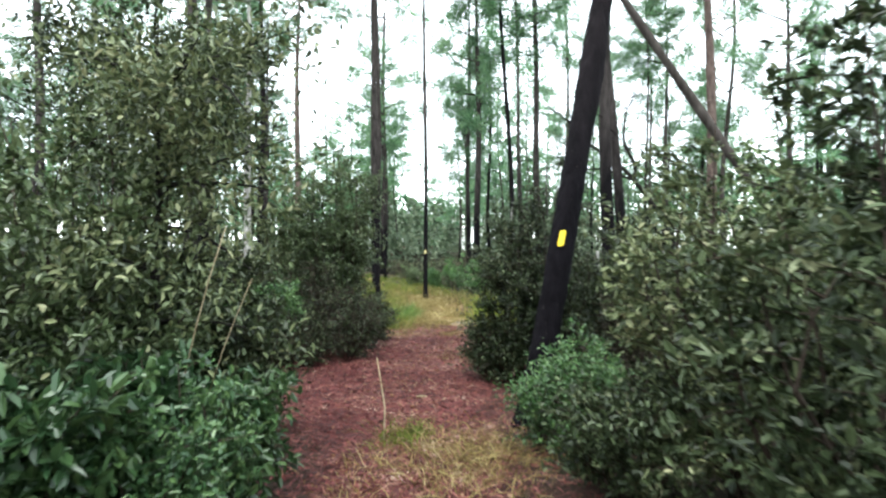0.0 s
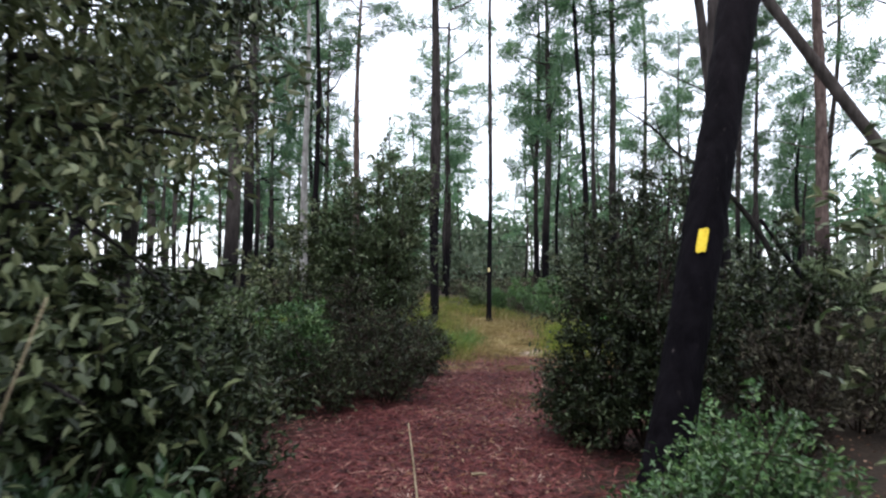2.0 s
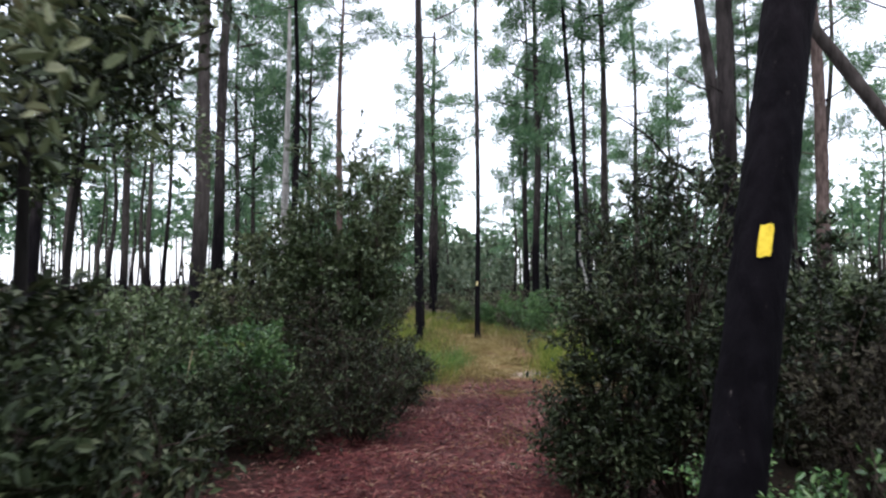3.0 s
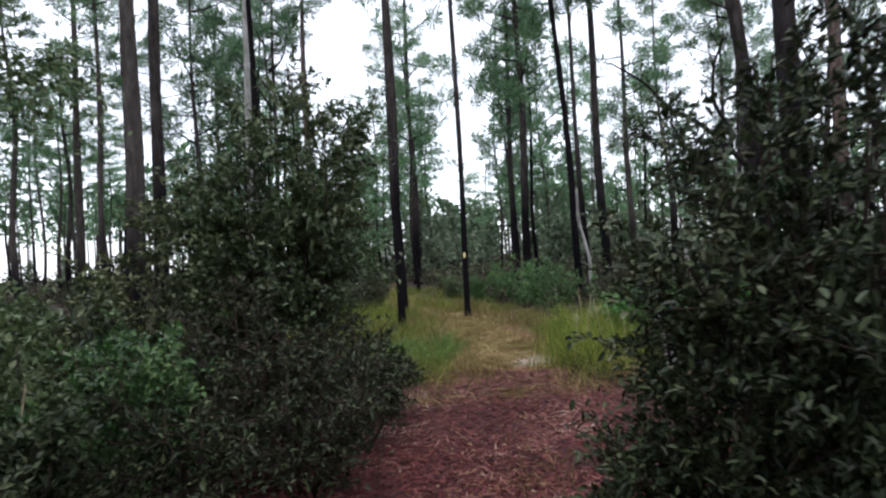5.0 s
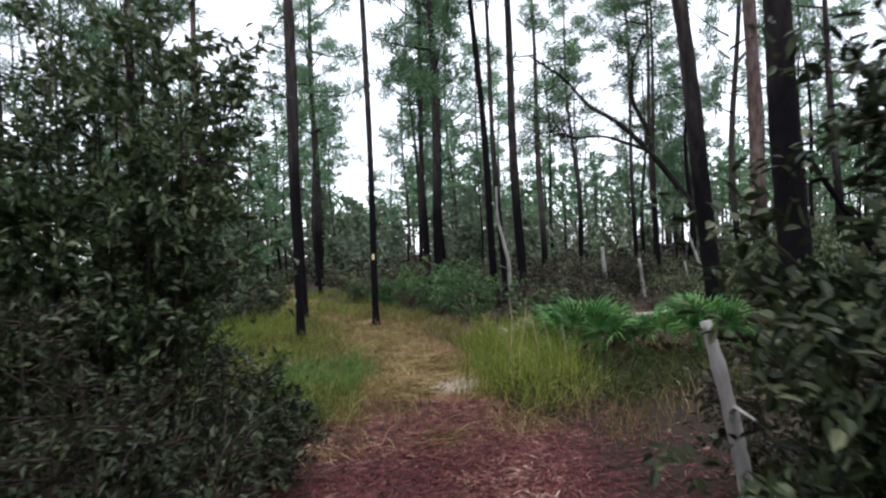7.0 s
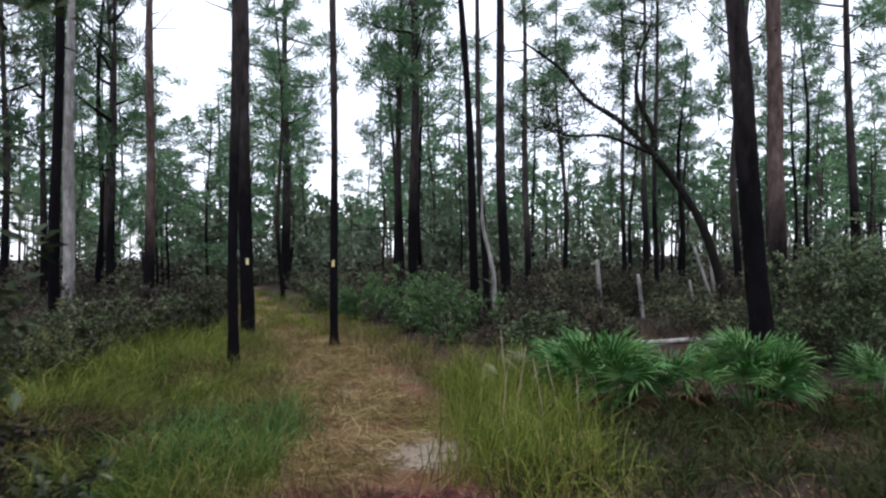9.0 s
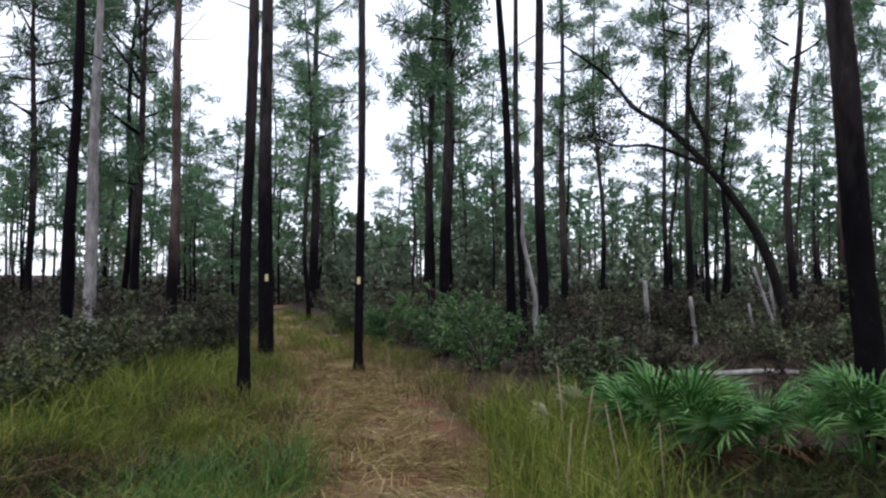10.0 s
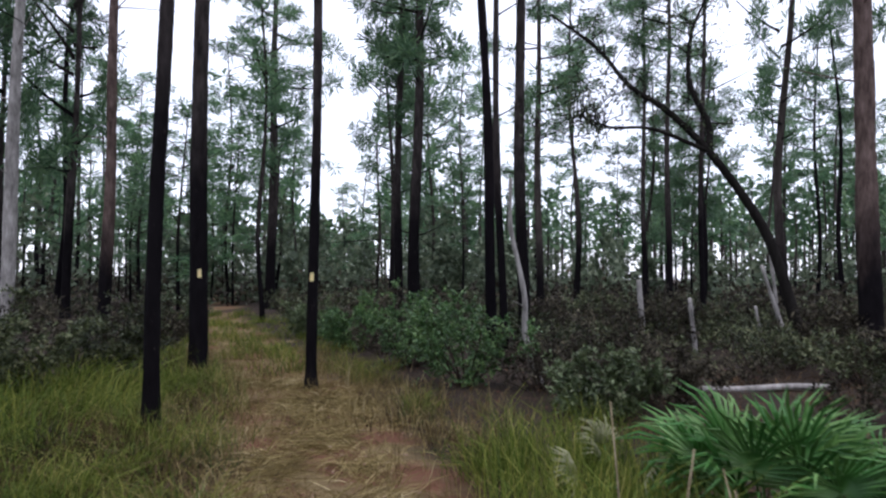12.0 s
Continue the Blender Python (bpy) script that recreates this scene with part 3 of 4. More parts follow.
# ---- shrubs ----
def shrub_data(seed, width, height, stems, twigs, per_twig, leaf, leaf_w, leaf_mat, low=0.12, lean=(0, 0), joined=False, taper=0.35, near=False, twiggy=False):
    """Meshes of a many-stemmed shrub: stems, and leaves set along its twigs."""
    r = np.random.default_rng(seed)
    wood_parts, base, way = [], [], []
    for i in range(stems):
        az = i * 2.4 + r.uniform(-0.6, 0.6)
        reach = width / 2 * math.sqrt((i + 0.5) / stems) * r.uniform(0.6, 1.2)
        top = height * r.uniform(0.58, 1.06) * (1 - taper * (reach / (width / 2)) ** 2)
        s = np.linspace(0, 1, 7)
        wig = r.normal(size=2) * 0.06
        x = np.cos(az) * (0.06 + reach * s ** 0.8) + wig[0] * np.sin(s * 7) + lean[0] * s * height
        y = np.sin(az) * (0.06 + reach * s ** 0.8) + wig[1] * np.sin(s * 6) + lean[1] * s * height
        pts = np.column_stack([x, y, top * s - 0.03])
        lines = [(pts, np.linspace(0.013, 0.003, 7) * (0.6 + height * 0.3))]
        wood_parts.append(lines)
        for k in range(twigs):
            u = low + (1 - low) * r.random() ** 0.75
            p = np.array([np.interp(u, s, pts[:, c]) for c in range(3)])
            a2 = az + r.normal() * 1.1
            d = unit(np.array([math.cos(a2), math.sin(a2), r.uniform(-0.15, 0.9)]))
            n = r.uniform(0.18, 0.42) * (0.55 + 0.3 * height) * (1.15 - 0.5 * u)
            curve = r.normal(size=3) * 0.2 * n
            if twiggy or k % (20 if joined else 3) == 0:
                lines.append((np.array([p, p + d * n * 0.5 + curve * 0.25, p + d * n + curve]), [0.005, 0.0035, 0.0015]))
            t = r.uniform(0.1, 1.0, per_twig)[:, None]
            q = p + d * n * t + curve * t ** 2 + r.normal(size=(per_twig, 3)) * 0.02
            q[:, 2] = np.maximum(q[:, 2], 0.03)
            base.append(q)
            way.append(d * 0.5 + r.normal(size=(per_twig, 3)) * 0.6 + np.array([0, 0, 0.15]))
    base, way = np.concatenate(base), np.concatenate(way)
    n = len(base)
    up = np.array([0, 0, 1.0]) + r.normal(size=(n, 3)) * 0.55
    lng, wid = r.uniform(0.65, 1.25, n) * leaf, r.uniform(0.75, 1.2, n) * leaf_w
    V, F = leaves(base, way, lng, wid, up) if near else blades(base, way, lng, wid, up, 0.2, 0.1)
    if joined:
        wood_parts = [[(q[::2], w_r[::2]) for w in wood_parts for q, w_r in w]]
    return [mesh_data("stem", *tubes(w, 3 if joined else 4), TWIG) for w in wood_parts], mesh_data("foliage", V, F, leaf_mat)


def shrub(x, y, data, label, group="", scale=1.0, turn=0.0, name="shrub"):
    root = thing(name, x, y, float(gz(x, y)), label, "shrub", group)
    root.matrix_basis = Matrix.LocRotScale((x, y, float(gz(x, y))), Euler((0, 0, turn)), (scale, scale, scale))
    for me in data[0]:
        o = part("stem" if len(data[0]) > 1 else "stemwork", me, root)
        if len(data[0]) == 1:
            tagged(o, kind="stuff")
    tagged(part("foliage", data[1], root), kind="stuff")
    return root


def bare(seed, w, h, mat=None, leaf=0.045):
    """A half-bare bush: many dark twigs, few leaves."""
    return shrub_data(seed, w, h, 13, 30, 7, leaf * 1.2, leaf * 0.5, mat or LEAF_DARK, 0.05, taper=0.3, twiggy=True)


def tall(seed, w, h, mat=None, leaf=0.062, dense=1.0, low=0.1, taper=0.35, near=False):
    return shrub_data(seed, w, h, int(15 * dense), 22 if h > 1.7 else 15, 28 if h > 1.7 else 22, leaf * 1.25, leaf * 0.56, mat or LEAF_THICKET, low, taper=taper, near=near)


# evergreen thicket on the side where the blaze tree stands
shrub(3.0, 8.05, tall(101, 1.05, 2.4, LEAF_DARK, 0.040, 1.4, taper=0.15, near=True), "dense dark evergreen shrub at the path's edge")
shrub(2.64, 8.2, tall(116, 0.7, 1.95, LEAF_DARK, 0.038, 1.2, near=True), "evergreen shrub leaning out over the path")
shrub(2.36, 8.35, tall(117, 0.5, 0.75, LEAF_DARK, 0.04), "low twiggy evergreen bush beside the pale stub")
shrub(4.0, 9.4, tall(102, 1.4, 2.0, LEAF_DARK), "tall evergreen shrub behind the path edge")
shrub(3.18, 5.6, tall(103, 0.72, 0.95, LEAF_FRESH, 0.031, 1.9, near=True), "low fresh green bush below the burnt tree")
shrub(4.15, 4.6, tall(104, 1.4, 2.45, LEAF_OLIVE, 0.05, 1.3, near=True), "tall dull green thicket shrub by the path")
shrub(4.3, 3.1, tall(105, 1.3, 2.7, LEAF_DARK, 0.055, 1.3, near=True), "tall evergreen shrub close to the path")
shrub(4.9, 5.9, tall(106, 1.7, 2.3), "evergreen thicket shrub beyond the burnt tree")
shrub(5.6, 4.2, tall(107, 1.8, 3.0), "tall evergreen shrub of the thicket")
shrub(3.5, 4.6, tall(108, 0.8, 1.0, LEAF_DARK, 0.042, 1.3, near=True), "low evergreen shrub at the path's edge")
shrub(4.1, 8.4, tall(109, 1.3, 1.35, LEAF_BROWN, 0.05, 0.8), "low brownish shrub beside the burnt tree")
shrub(4.9, 9.4, tall(110, 1.5, 1.45, LEAF_BROWN, 0.05, 0.8), "brownish half-bare shrub in the thicket")
shrub(5.3, 10.9, tall(111, 1.5, 1.7, LEAF_DARK), "dark evergreen shrub deep in the thicket")
shrub(6.4, 9.0, tall(112, 1.8, 1.5, LEAF_BROWN, 0.05, 0.8), "wide brownish shrub in the scrub")
shrub(3.3, 7.1, tall(113, 0.7, 0.7, LEAF_FRESH, 0.03, 1.2), "small green bush at the foot of the burnt tree")
shrub(3.35, 10.5, tall(114, 1.2, 1.2, LEAF_BROWN, 0.05, 0.8), "low dull shrub by the path")
shrub(4.3, 11.6, tall(115, 1.5, 1.5), "evergreen shrub below a dark pine")
# thicket on the other side
shrub(-0.38, 10.45, tall(121, 1.15, 3.1, LEAF_THICKET, 0.055, 2.0, low=0.4, taper=0.12), "big dense evergreen shrub at the path's edge")
shrub(0.0, 11.3, tall(137, 0.75, 0.95, LEAF_DARK, 0.05), "low evergreen shrub beside the big shrub")
shrub(-0.35, 9.6, bare(138, 1.0, 1.5), "dull shrub before the big shrub")
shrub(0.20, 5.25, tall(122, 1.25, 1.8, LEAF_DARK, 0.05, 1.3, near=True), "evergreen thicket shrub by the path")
shrub(0.60, 3.4, tall(123, 1.1, 1.3, LEAF_BROAD, 0.085, near=True), "broad-leaved green shrub close to the path")
shrub(0.42, 5.75, tall(124, 0.75, 1.15, LEAF_DARK, 0.05), "dark green leafy bush at the path's edge")
shrub(-0.9, 6.3, tall(125, 1.3, 1.35, LEAF_OLIVE), "dense evergreen shrub of the thicket")
shrub(-0.7, 4.7, tall(126, 1.5, 3.0), "tall evergreen shrub behind the thicket")
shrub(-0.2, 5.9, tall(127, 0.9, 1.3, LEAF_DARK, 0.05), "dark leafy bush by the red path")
shrub(-0.75, 8.9, tall(128, 1.1, 1.25, LEAF_FRESH, 0.05), "fresh green leafy bush at the path's edge")
shrub(-1.6, 8.6, tall(129, 1.4, 1.5), "low evergreen shrub in the thicket")
shrub(-1.35, 10.3, tall(130, 1.4, 2.1, LEAF_OLIVE), "evergreen shrub behind the big shrub")
shrub(-2.7, 9.6, tall(131, 1.6, 1.6, LEAF_THICKET, 0.05), "brownish shrub in the thicket")
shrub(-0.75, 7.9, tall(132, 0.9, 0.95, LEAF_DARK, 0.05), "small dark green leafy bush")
shrub(-2.4, 7.3, tall(133, 1.6, 1.3), "low evergreen shrub deep in the thicket")
shrub(-3.4, 11.2, tall(134, 1.8, 1.7), "evergreen shrub before the tall pines")
shrub(-1.2, 12.2, tall(135, 1.3, 1.2, LEAF_BROWN, 0.05), "dull shrub at the edge of the grass")
shrub(-2.3, 12.8, tall(136, 1.3, 1.0, LEAF_BROWN, 0.05, 0.8), "low half-bare brown shrub")
shrub(0.28, 9.3, bare(162, 0.95, 1.1), "half-bare dark brown twiggy bush at the path's edge")
shrub(0.12, 10.2, bare(163, 0.95, 1.2), "dark low evergreen shrub beside the red path")
shrub(-0.25, 8.75, bare(164, 0.85, 0.9), "low dark shrub before the big shrub")
# around the grassy clearing
shrub(1.35, 21.0, tall(141, 1.7, 1.3, LEAF_FRESH, 0.06), "round green bush beyond the clearing")
shrub(0.5, 23.0, tall(142, 1.9, 1.5, LEAF_FRESH, 0.06), "round fresh green bush beyond the clearing")
shrub(-3.4, 16.6, tall(143, 1.5, 1.1, LEAF_OLIVE, 0.05), "low olive shrub in the grass")
shrub(-4.0, 19.3, tall(144, 1.8, 1.35, LEAF_OLIVE), "dark green low shrub by the pines")
shrub(-5.3, 18.0, tall(145, 1.9, 1.45, LEAF_BROWN, 0.05), "brown low shrub in the grass")
shrub(6.8, 18.4, tall(146, 2.2, 2.2), "wide dark green shrub by the palmettos")
shrub(8.4, 18.8, tall(147, 2.2, 2.0), "wide dark green evergreen shrub")
shrub(2.75, 19.1, tall(148, 1.4, 0.75), "low dark shrub behind the palmetto")
shrub(3.7, 19.8, tall(149, 1.6, 0.8, LEAF_BROWN, 0.05), "low brown scrub bush behind the palmetto")
shrub(1.0, 4.05, tall(160, 0.95, 1.0, LEAF_BROAD, 0.062, near=True), "low broad-leaved green bush leaning over the path")
leafy_bush = shrub(1.08, 3.55, tall(165, 0.9, 1.1, LEAF_BROAD, 0.042, 1.3, near=True), "fresh green leafy bush with pale bare stems at the path's edge")
for stem_line, stem_r in (([(0.12, 0, 0.95), (0.18, 0, 1.18), (0.25, 0, 1.42), (0.33, 0.02, 1.68)], 0.0048), ([(0.2, 0.1, 0.85), (0.27, 0.1, 1.05), (0.34, 0.1, 1.22), (0.43, 0.1, 1.42)], 0.0038)):
    part("bare_stem", mesh_data("bare_stem", *tubes([(np.array(stem_line), np.linspace(stem_r, stem_r * 0.5, 4))], 5), DRY_STALK, True), leafy_bush, "pale bare leaning stem")
shrub(0.1, 4.0, tall(161, 1.25, 2.5, None, 0.055, 1.3, near=True), "tall leafy evergreen shrub behind the broad-leaved shrub")


shrub(-1.0, 25.4, tall(151, 1.6, 1.0, LEAF_FRESH, 0.06), "green bush beside the far trail")
shrub(-2.3, 27.8, tall(152, 1.7, 1.1, None, 0.06), "green bush beyond the blaze trees")
shrub(-4.6, 24.4, tall(153, 1.7, 1.1, LEAF_BROWN, 0.055), "dull bush beside the far trail")
shrub(-5.2, 27.0, tall(154, 1.8, 1.2, None, 0.06), "evergreen bush beyond the charred pines")
shrub(-2.9, 14.4, tall(155, 1.2, 0.8, LEAF_BROWN, 0.05), "low brown twiggy bush in the grass")
shrub(-3.3, 20.9, tall(156, 1.4, 1.2, LEAF_OLIVE, 0.055), "low green bush behind the charred pines")


# a small leafy oak overhanging the thicket
def small_tree(x, y, height, seed, label, width=2.6, low=0.5, limbs=16, thick=0.11, leaf=0.08, mat=None):
    root = thing("small_oak", x, y, float(gz(x, y)), label, "tree")
    r = np.random.default_rng(seed)
    line, rad = trunk_line(height * 0.9, thick, (0.05, 0.0), 0.08, seed, 1.2)
    part("trunk", mesh_data("trunk", *tubes([(line, rad)], 8), BARK_OAK, True), root)
    lines, base, way = [], [], []
    for i in range(limbs):
        z = height * r.uniform(low, 0.9)
        p = np.array([np.interp(z, line[:, 2], line[:, c]) for c in range(3)])
        az = i * 2.4
        n = width / 2 * r.uniform(0.5, 1.1)
        d = np.array([math.cos(az), math.sin(az), r.uniform(0.0, 0.5)])
        s = np.linspace(0, 1, 5)[:, None]
        pts = p + s * d * n + s ** 2 * r.normal(size=3) * 0.2
        lines.append((pts, [0.02, 0.016, 0.012, 0.008, 0.004]))
        for k in range(18):
            u = r.uniform(0.25, 1)
            q = p + u * d * n + r.normal(size=3) * 0.14
            m = 27
            base.append(q + r.normal(size=(m, 3)) * 0.12)
            way.append(r.normal(size=(m, 3)) + d * 0.4)
    for pts in lines:
        part("limb", mesh_data("limb", *tubes([pts], 5), BARK_OAK), root)
    base, way = np.concatenate(base), np.concatenate(way)
    n = len(base)
    V, F = leaves(base, way, r.uniform(0.75, 1.25, n) * leaf, r.uniform(0.8, 1.15, n) * leaf * 0.46, np.array([0, 0, 1.0]) + r.normal(size=base.shape) * 0.5)
    part("crown", mesh_data("crown", V, F, mat or LEAF_THICKET), root)


small_tree(0.42, 4.45, 3.5, 73, "small evergreen tree overhanging the path", 1.75, 0.1, 19, 0.05, 0.062, LEAF_OLIVE)
small_tree(-1.25, 7.0, 4.3, 71, "small evergreen oak overhanging the thicket", 2.7, mat=LEAF_DARK)
small_tree(-3.6, 9.8, 5.2, 72, "slender evergreen oak in the thicket", 2.6)

# low scrub of the open wood
SCRUB = [shrub_data(200 + k, [1.5, 1.9, 1.3, 1.7][k], [0.85, 1.0, 0.7, 1.15][k], 11, 8, 6, 0.115, 0.040, [LEAF_BROWN, LEAF_OLIVE, LEAF_DARK, LEAF_BROWN][k], 0.15, joined=True) for k in range(4)]


def scrub():
    r = np.random.default_rng(31)
    n = 0
    while n < 300:
        x, y = (r.uniform(-30, 30), r.uniform(9, 42)) if n < 190 else (r.uniform(2.2, 11), r.uniform(19.3, 31)) if n < 275 else (r.choice([-1, 1]) * r.uniform(4.2, 10) + 2, r.uniform(-4, 17))
        off = x - trail_x(y)
        if abs(off) < (2.6 if y < 20 else 1.6) + 0.02 * y or (y < 18.5 and y > 11.5 and -4.5 < x < 6.5):
            continue
        if y > 20 and abs(x) > 12 + 0.5 * (y - 10):
            continue
        if any((x - a) ** 2 + (y - b) ** 2 < 0.4 for a, b in KEPT):
            continue
        k = int(r.integers(4))
        s = r.uniform(0.8, 1.35)
        if 2 < x < 9 and y < 24:
            s *= 0.7
        shrub(x, y, SCRUB[k], ("low brown half-bare scrub bush", "low olive green scrub bush", "low dark green scrub bush", "low brown half-bare scrub bush")[k], "scrub of the open wood", s, r.uniform(0, 6.28), "scrub_bush")
        n += 1


scrub()


def far_scrub():
    r = np.random.default_rng(32)
    n = 26000
    a = np.radians(r.uniform(-58, 56, n))
    d = r.uniform(38, 110, n)
    hh = (0.5 + 0.9 * r.random(n)) * (0.6 + 0.5 * np.sin(a * 40 + d) ** 2)
    base = np.column_stack([2 + d * np.sin(a), 6 + d * np.cos(a), hh * r.random(n) * 1.3])
    V, F = blades(base, r.normal(size=(n, 3)) + np.array([0, 0, 0.5]), r.uniform(0.25, 0.6, n), 0.2)
    tagged(new("far_scrub", mesh_data("far_scrub", V, F, LEAF_BROWN)), "distant brown undergrowth of the wood", "undergrowth", kind="stuff")


far_scrub()


def far_thicket():
    """Young trees and tall bushes that close the view under the far pines; the rest, unseen, hold back sky light."""
    r = np.random.default_rng(33)
    base, way, lng = [], [], []
    for i in range(820):
        # from 520 on: unseen bushes behind the camera, added to darken shrub sides
        a = radians(r.uniform(-60, 58) if i < 520 else r.uniform(62, 298))
        d = r.uniform(42, 115) if i < 520 else r.uniform(20, 50)
        if i < 520 and a < radians(-23) and r.random() < (0.92 if a < radians(-33) else 0.5):
            continue
        if i < 520 and a > radians(6) and r.random() < 0.45:
            continue
        x, y = 2 + d * math.sin(a), 6 + d * math.cos(a)
        h = r.uniform(2.4, 6.6 if a < 0 else 5.4) * (0.6 + d / 160)
        m = 230
        f = r.random(m)
        az = r.uniform(0, 6.28, m)
        q = h * 0.42 * np.sqrt(r.random(m)) * (1.1 - f)
        base.append(np.column_stack([x + q * np.cos(az), y + q * np.sin(az), h * f]))
        way.append(r.normal(size=(m, 3)) + np.array([0, 0, 0.3]))
        lng.append(r.uniform(0.3, 0.6, m))
    base, way, lng = np.concatenate(base), np.concatenate(way), np.concatenate(lng)
    V, F = wedges(base, way, lng, lng[:, None] * 0.55)
    tagged(new("far_thicket", mesh_data("far_thicket", V, F, LEAF_FAR_HAZED)), "distant green thicket of young trees, with an added unseen part behind", "woods", kind="stuff")


far_thicket()


# ---- crooked oak, snags, fallen wood ----
def crooked_oak():
    x0, y0 = 8.05, 25.0
    root = thing("crooked_oak", x0, y0, 0, "dark crooked oak arching over the scrub", "tree")

    def limb(points, r0, r1):
        p = np.array(points)
        s = np.linspace(0, len(p) - 1, 4 * len(p))
        q = np.column_stack([np.interp(s, range(len(p)), p[:, c]) for c in range(3)])
        for _ in range(3):
            q[1:-1] = (q[:-2] + 2 * q[1:-1] + q[2:]) / 4
        return q, np.linspace(r0, r1, len(q))

    main = [(0.05, 0, -0.1), (-0.12, 0, 0.75), (-0.57, 0, 2.3), (-1.13, 0, 3.2), (-1.80, 0, 4.1), (-2.6, 0.1, 4.95), (-3.35, 0.1, 5.35), (-3.9, 0.1, 6.15), (-4.9, 0.2, 6.9)]
    rise = [(-1.78, 0, 4.08), (-1.7, 0.1, 4.6), (-2.18, 0.1, 5.45), (-2.05, 0.2, 6.6), (-1.7, 0.2, 7.3)]
    low = [(-1.8, 0, 4.05), (-3.0, -0.2, 4.5), (-3.8, -0.3, 4.42), (-4.45, -0.3, 4.7)]
    part("trunk", mesh_data("trunk", *tubes([limb(main, 0.125, 0.025)], 9), BARK_OAK, True), root)
    part("limb", mesh_data("limb", *tubes([limb(rise, 0.085, 0.02)], 7), BARK_OAK, True), root)
    part("limb", mesh_data("limb", *tubes([limb(low, 0.05, 0.012)], 6), BARK_OAK, True), root)
    r = np.random.default_rng(9)
    twigs, base, way = [], [], []
    for path in (main[4:], rise[1:], low[2:]):
        p = np.array(path)
        for k in range(56):
            u = r.uniform(0, len(p) - 1)
            q = np.array([np.interp(u, range(len(p)), p[:, c]) for c in range(3)])
            d = unit(r.normal(size=3) + np.array([-0.2, 0, 0.35]))
            n = r.uniform(0.3, 1.1)
            e = q + d * n + r.normal(size=3) * 0.1
            twigs.append((np.array([q, (q + e) / 2 + r.normal(size=3) * 0.05, e]), [0.014, 0.009, 0.004]))
            if r.random() < 0.45:
                m = 24
                base.append(e + r.normal(size=(m, 3)) * 0.19)
                way.append(r.normal(size=(m, 3)))
    tagged(part("twigwork", mesh_data("twigwork", *tubes(twigs, 3), BARK_OAK), root), kind="stuff")
    base, way = np.concatenate(base), np.concatenate(way)
    V, F = blades(base, way, 0.10, 0.042)
    part("crown", mesh_data("crown", V, F, LEAF_DARK), root)


crooked_oak()


def snag(x, y, points, r0, r1, label, bark=None, name="dead_snag", twig=0, seed=0):
    root = thing(name, x, y, float(gz(x, y)), label, "dead tree")
    p = np.array(points, float)
    s = np.linspace(0, len(p) - 1, 4 * len(p))
    q = np.column_stack([np.interp(s, range(len(p)), p[:, c]) for c in range(3)])
    for _ in range(2):
        q[1:-1] = (q[:-2] + 2 * q[1:-1] + q[2:]) / 4
    r = np.random.default_rng(seed)
    rad = np.linspace(r0, r1, len(q)) * (1 + 0.1 * r.normal(size=len(q)))
    part("trunk", mesh_data("trunk", *tubes([(q, rad)], 8), bark or BARK_PALE, True), root)
    for k in range(twig):
        i = int(r.integers(len(q) // 3, len(q)))
        d = unit(r.normal(size=3) + np.array([0, 0, 0.3])) * r.uniform(0.2, 0.7)
        part("branch", mesh_data("branch", *tubes([(np.array([q[i], q[i] + d * 0.5, q[i] + d + r.normal(size=3) * 0.05]), [r1 * 0.5, r1 * 0.35, 0.004])], 4), bark or BARK_PALE), root)


snag(2.35, 21.2, [(0.10, 0, -0.05), (-0.06, 0, 0.30), (-0.16, 0, 0.75), (-0.14, 0, 1.2), (-0.26, 0, 1.75), (-0.37, 0, 2.2), (-0.36, 0, 2.9)], 0.05, 0.028, "pale bare crooked dead snag", twig=2, seed=1)
snag(5.0, 25.4, [(0.1, 0, 0), (0.03, 0, 0.7), (-0.02, 0, 1.5)], 0.07, 0.05, "short pale broken snag", seed=2)
snag(6.0, 25.2, [(0.05, 0, 0), (0.0, 0, 0.5), (-0.06, 0, 1.1)], 0.06, 0.04, "short pale broken snag", seed=3)
snag(7.6, 24.6, [(0.1, 0, 0), (-0.25, 0, 1.0), (-0.5, 0, 1.8)], 0.05, 0.03, "pale dead stem leaning to one side", seed=4)
snag(8.0, 25.9, [(0.12, 0, 0), (0.0, 0, 1.1), (-0.1, 0, 2.0)], 0.05, 0.03, "pale thin dead stem", seed=5)
snag(7.1, 24.7, [(0.1, 0, 0), (0.0, 0, 0.5), (-0.08, 0, 1.0)], 0.04, 0.025, "pale thin dead stub", seed=6)
snag(2.42, 9.2, [(0.15, 0, -0.05), (0.11, 0, 0.4), (0.07, 0, 0.8), (0.01, 0, 1.1), (-0.03, 0, 1.27)], 0.033, 0.023, "pale broken dead stub by the path", twig=2, seed=7)
snag(8.4, 13.0, [(0, 0, 0), (-1.5, 0, 2.4), (-2.85, 0, 4.5), (-4.0, 0, 6.3), (-4.65, 0, 7.4)], 0.10, 0.06, "long grey dead trunk leaning across the wood", BARK_GREY, "leaning_dead_tree", 3, 8)
snag(6.4, 13.6, [(0, 0, 0), (-0.8, 0, 1.2), (-1.5, 0, 2.3)], 0.06, 0.03, "dark dead trunk leaning in the scrub", BARK_BLACK, "leaning_dead_tree", 1, 9)


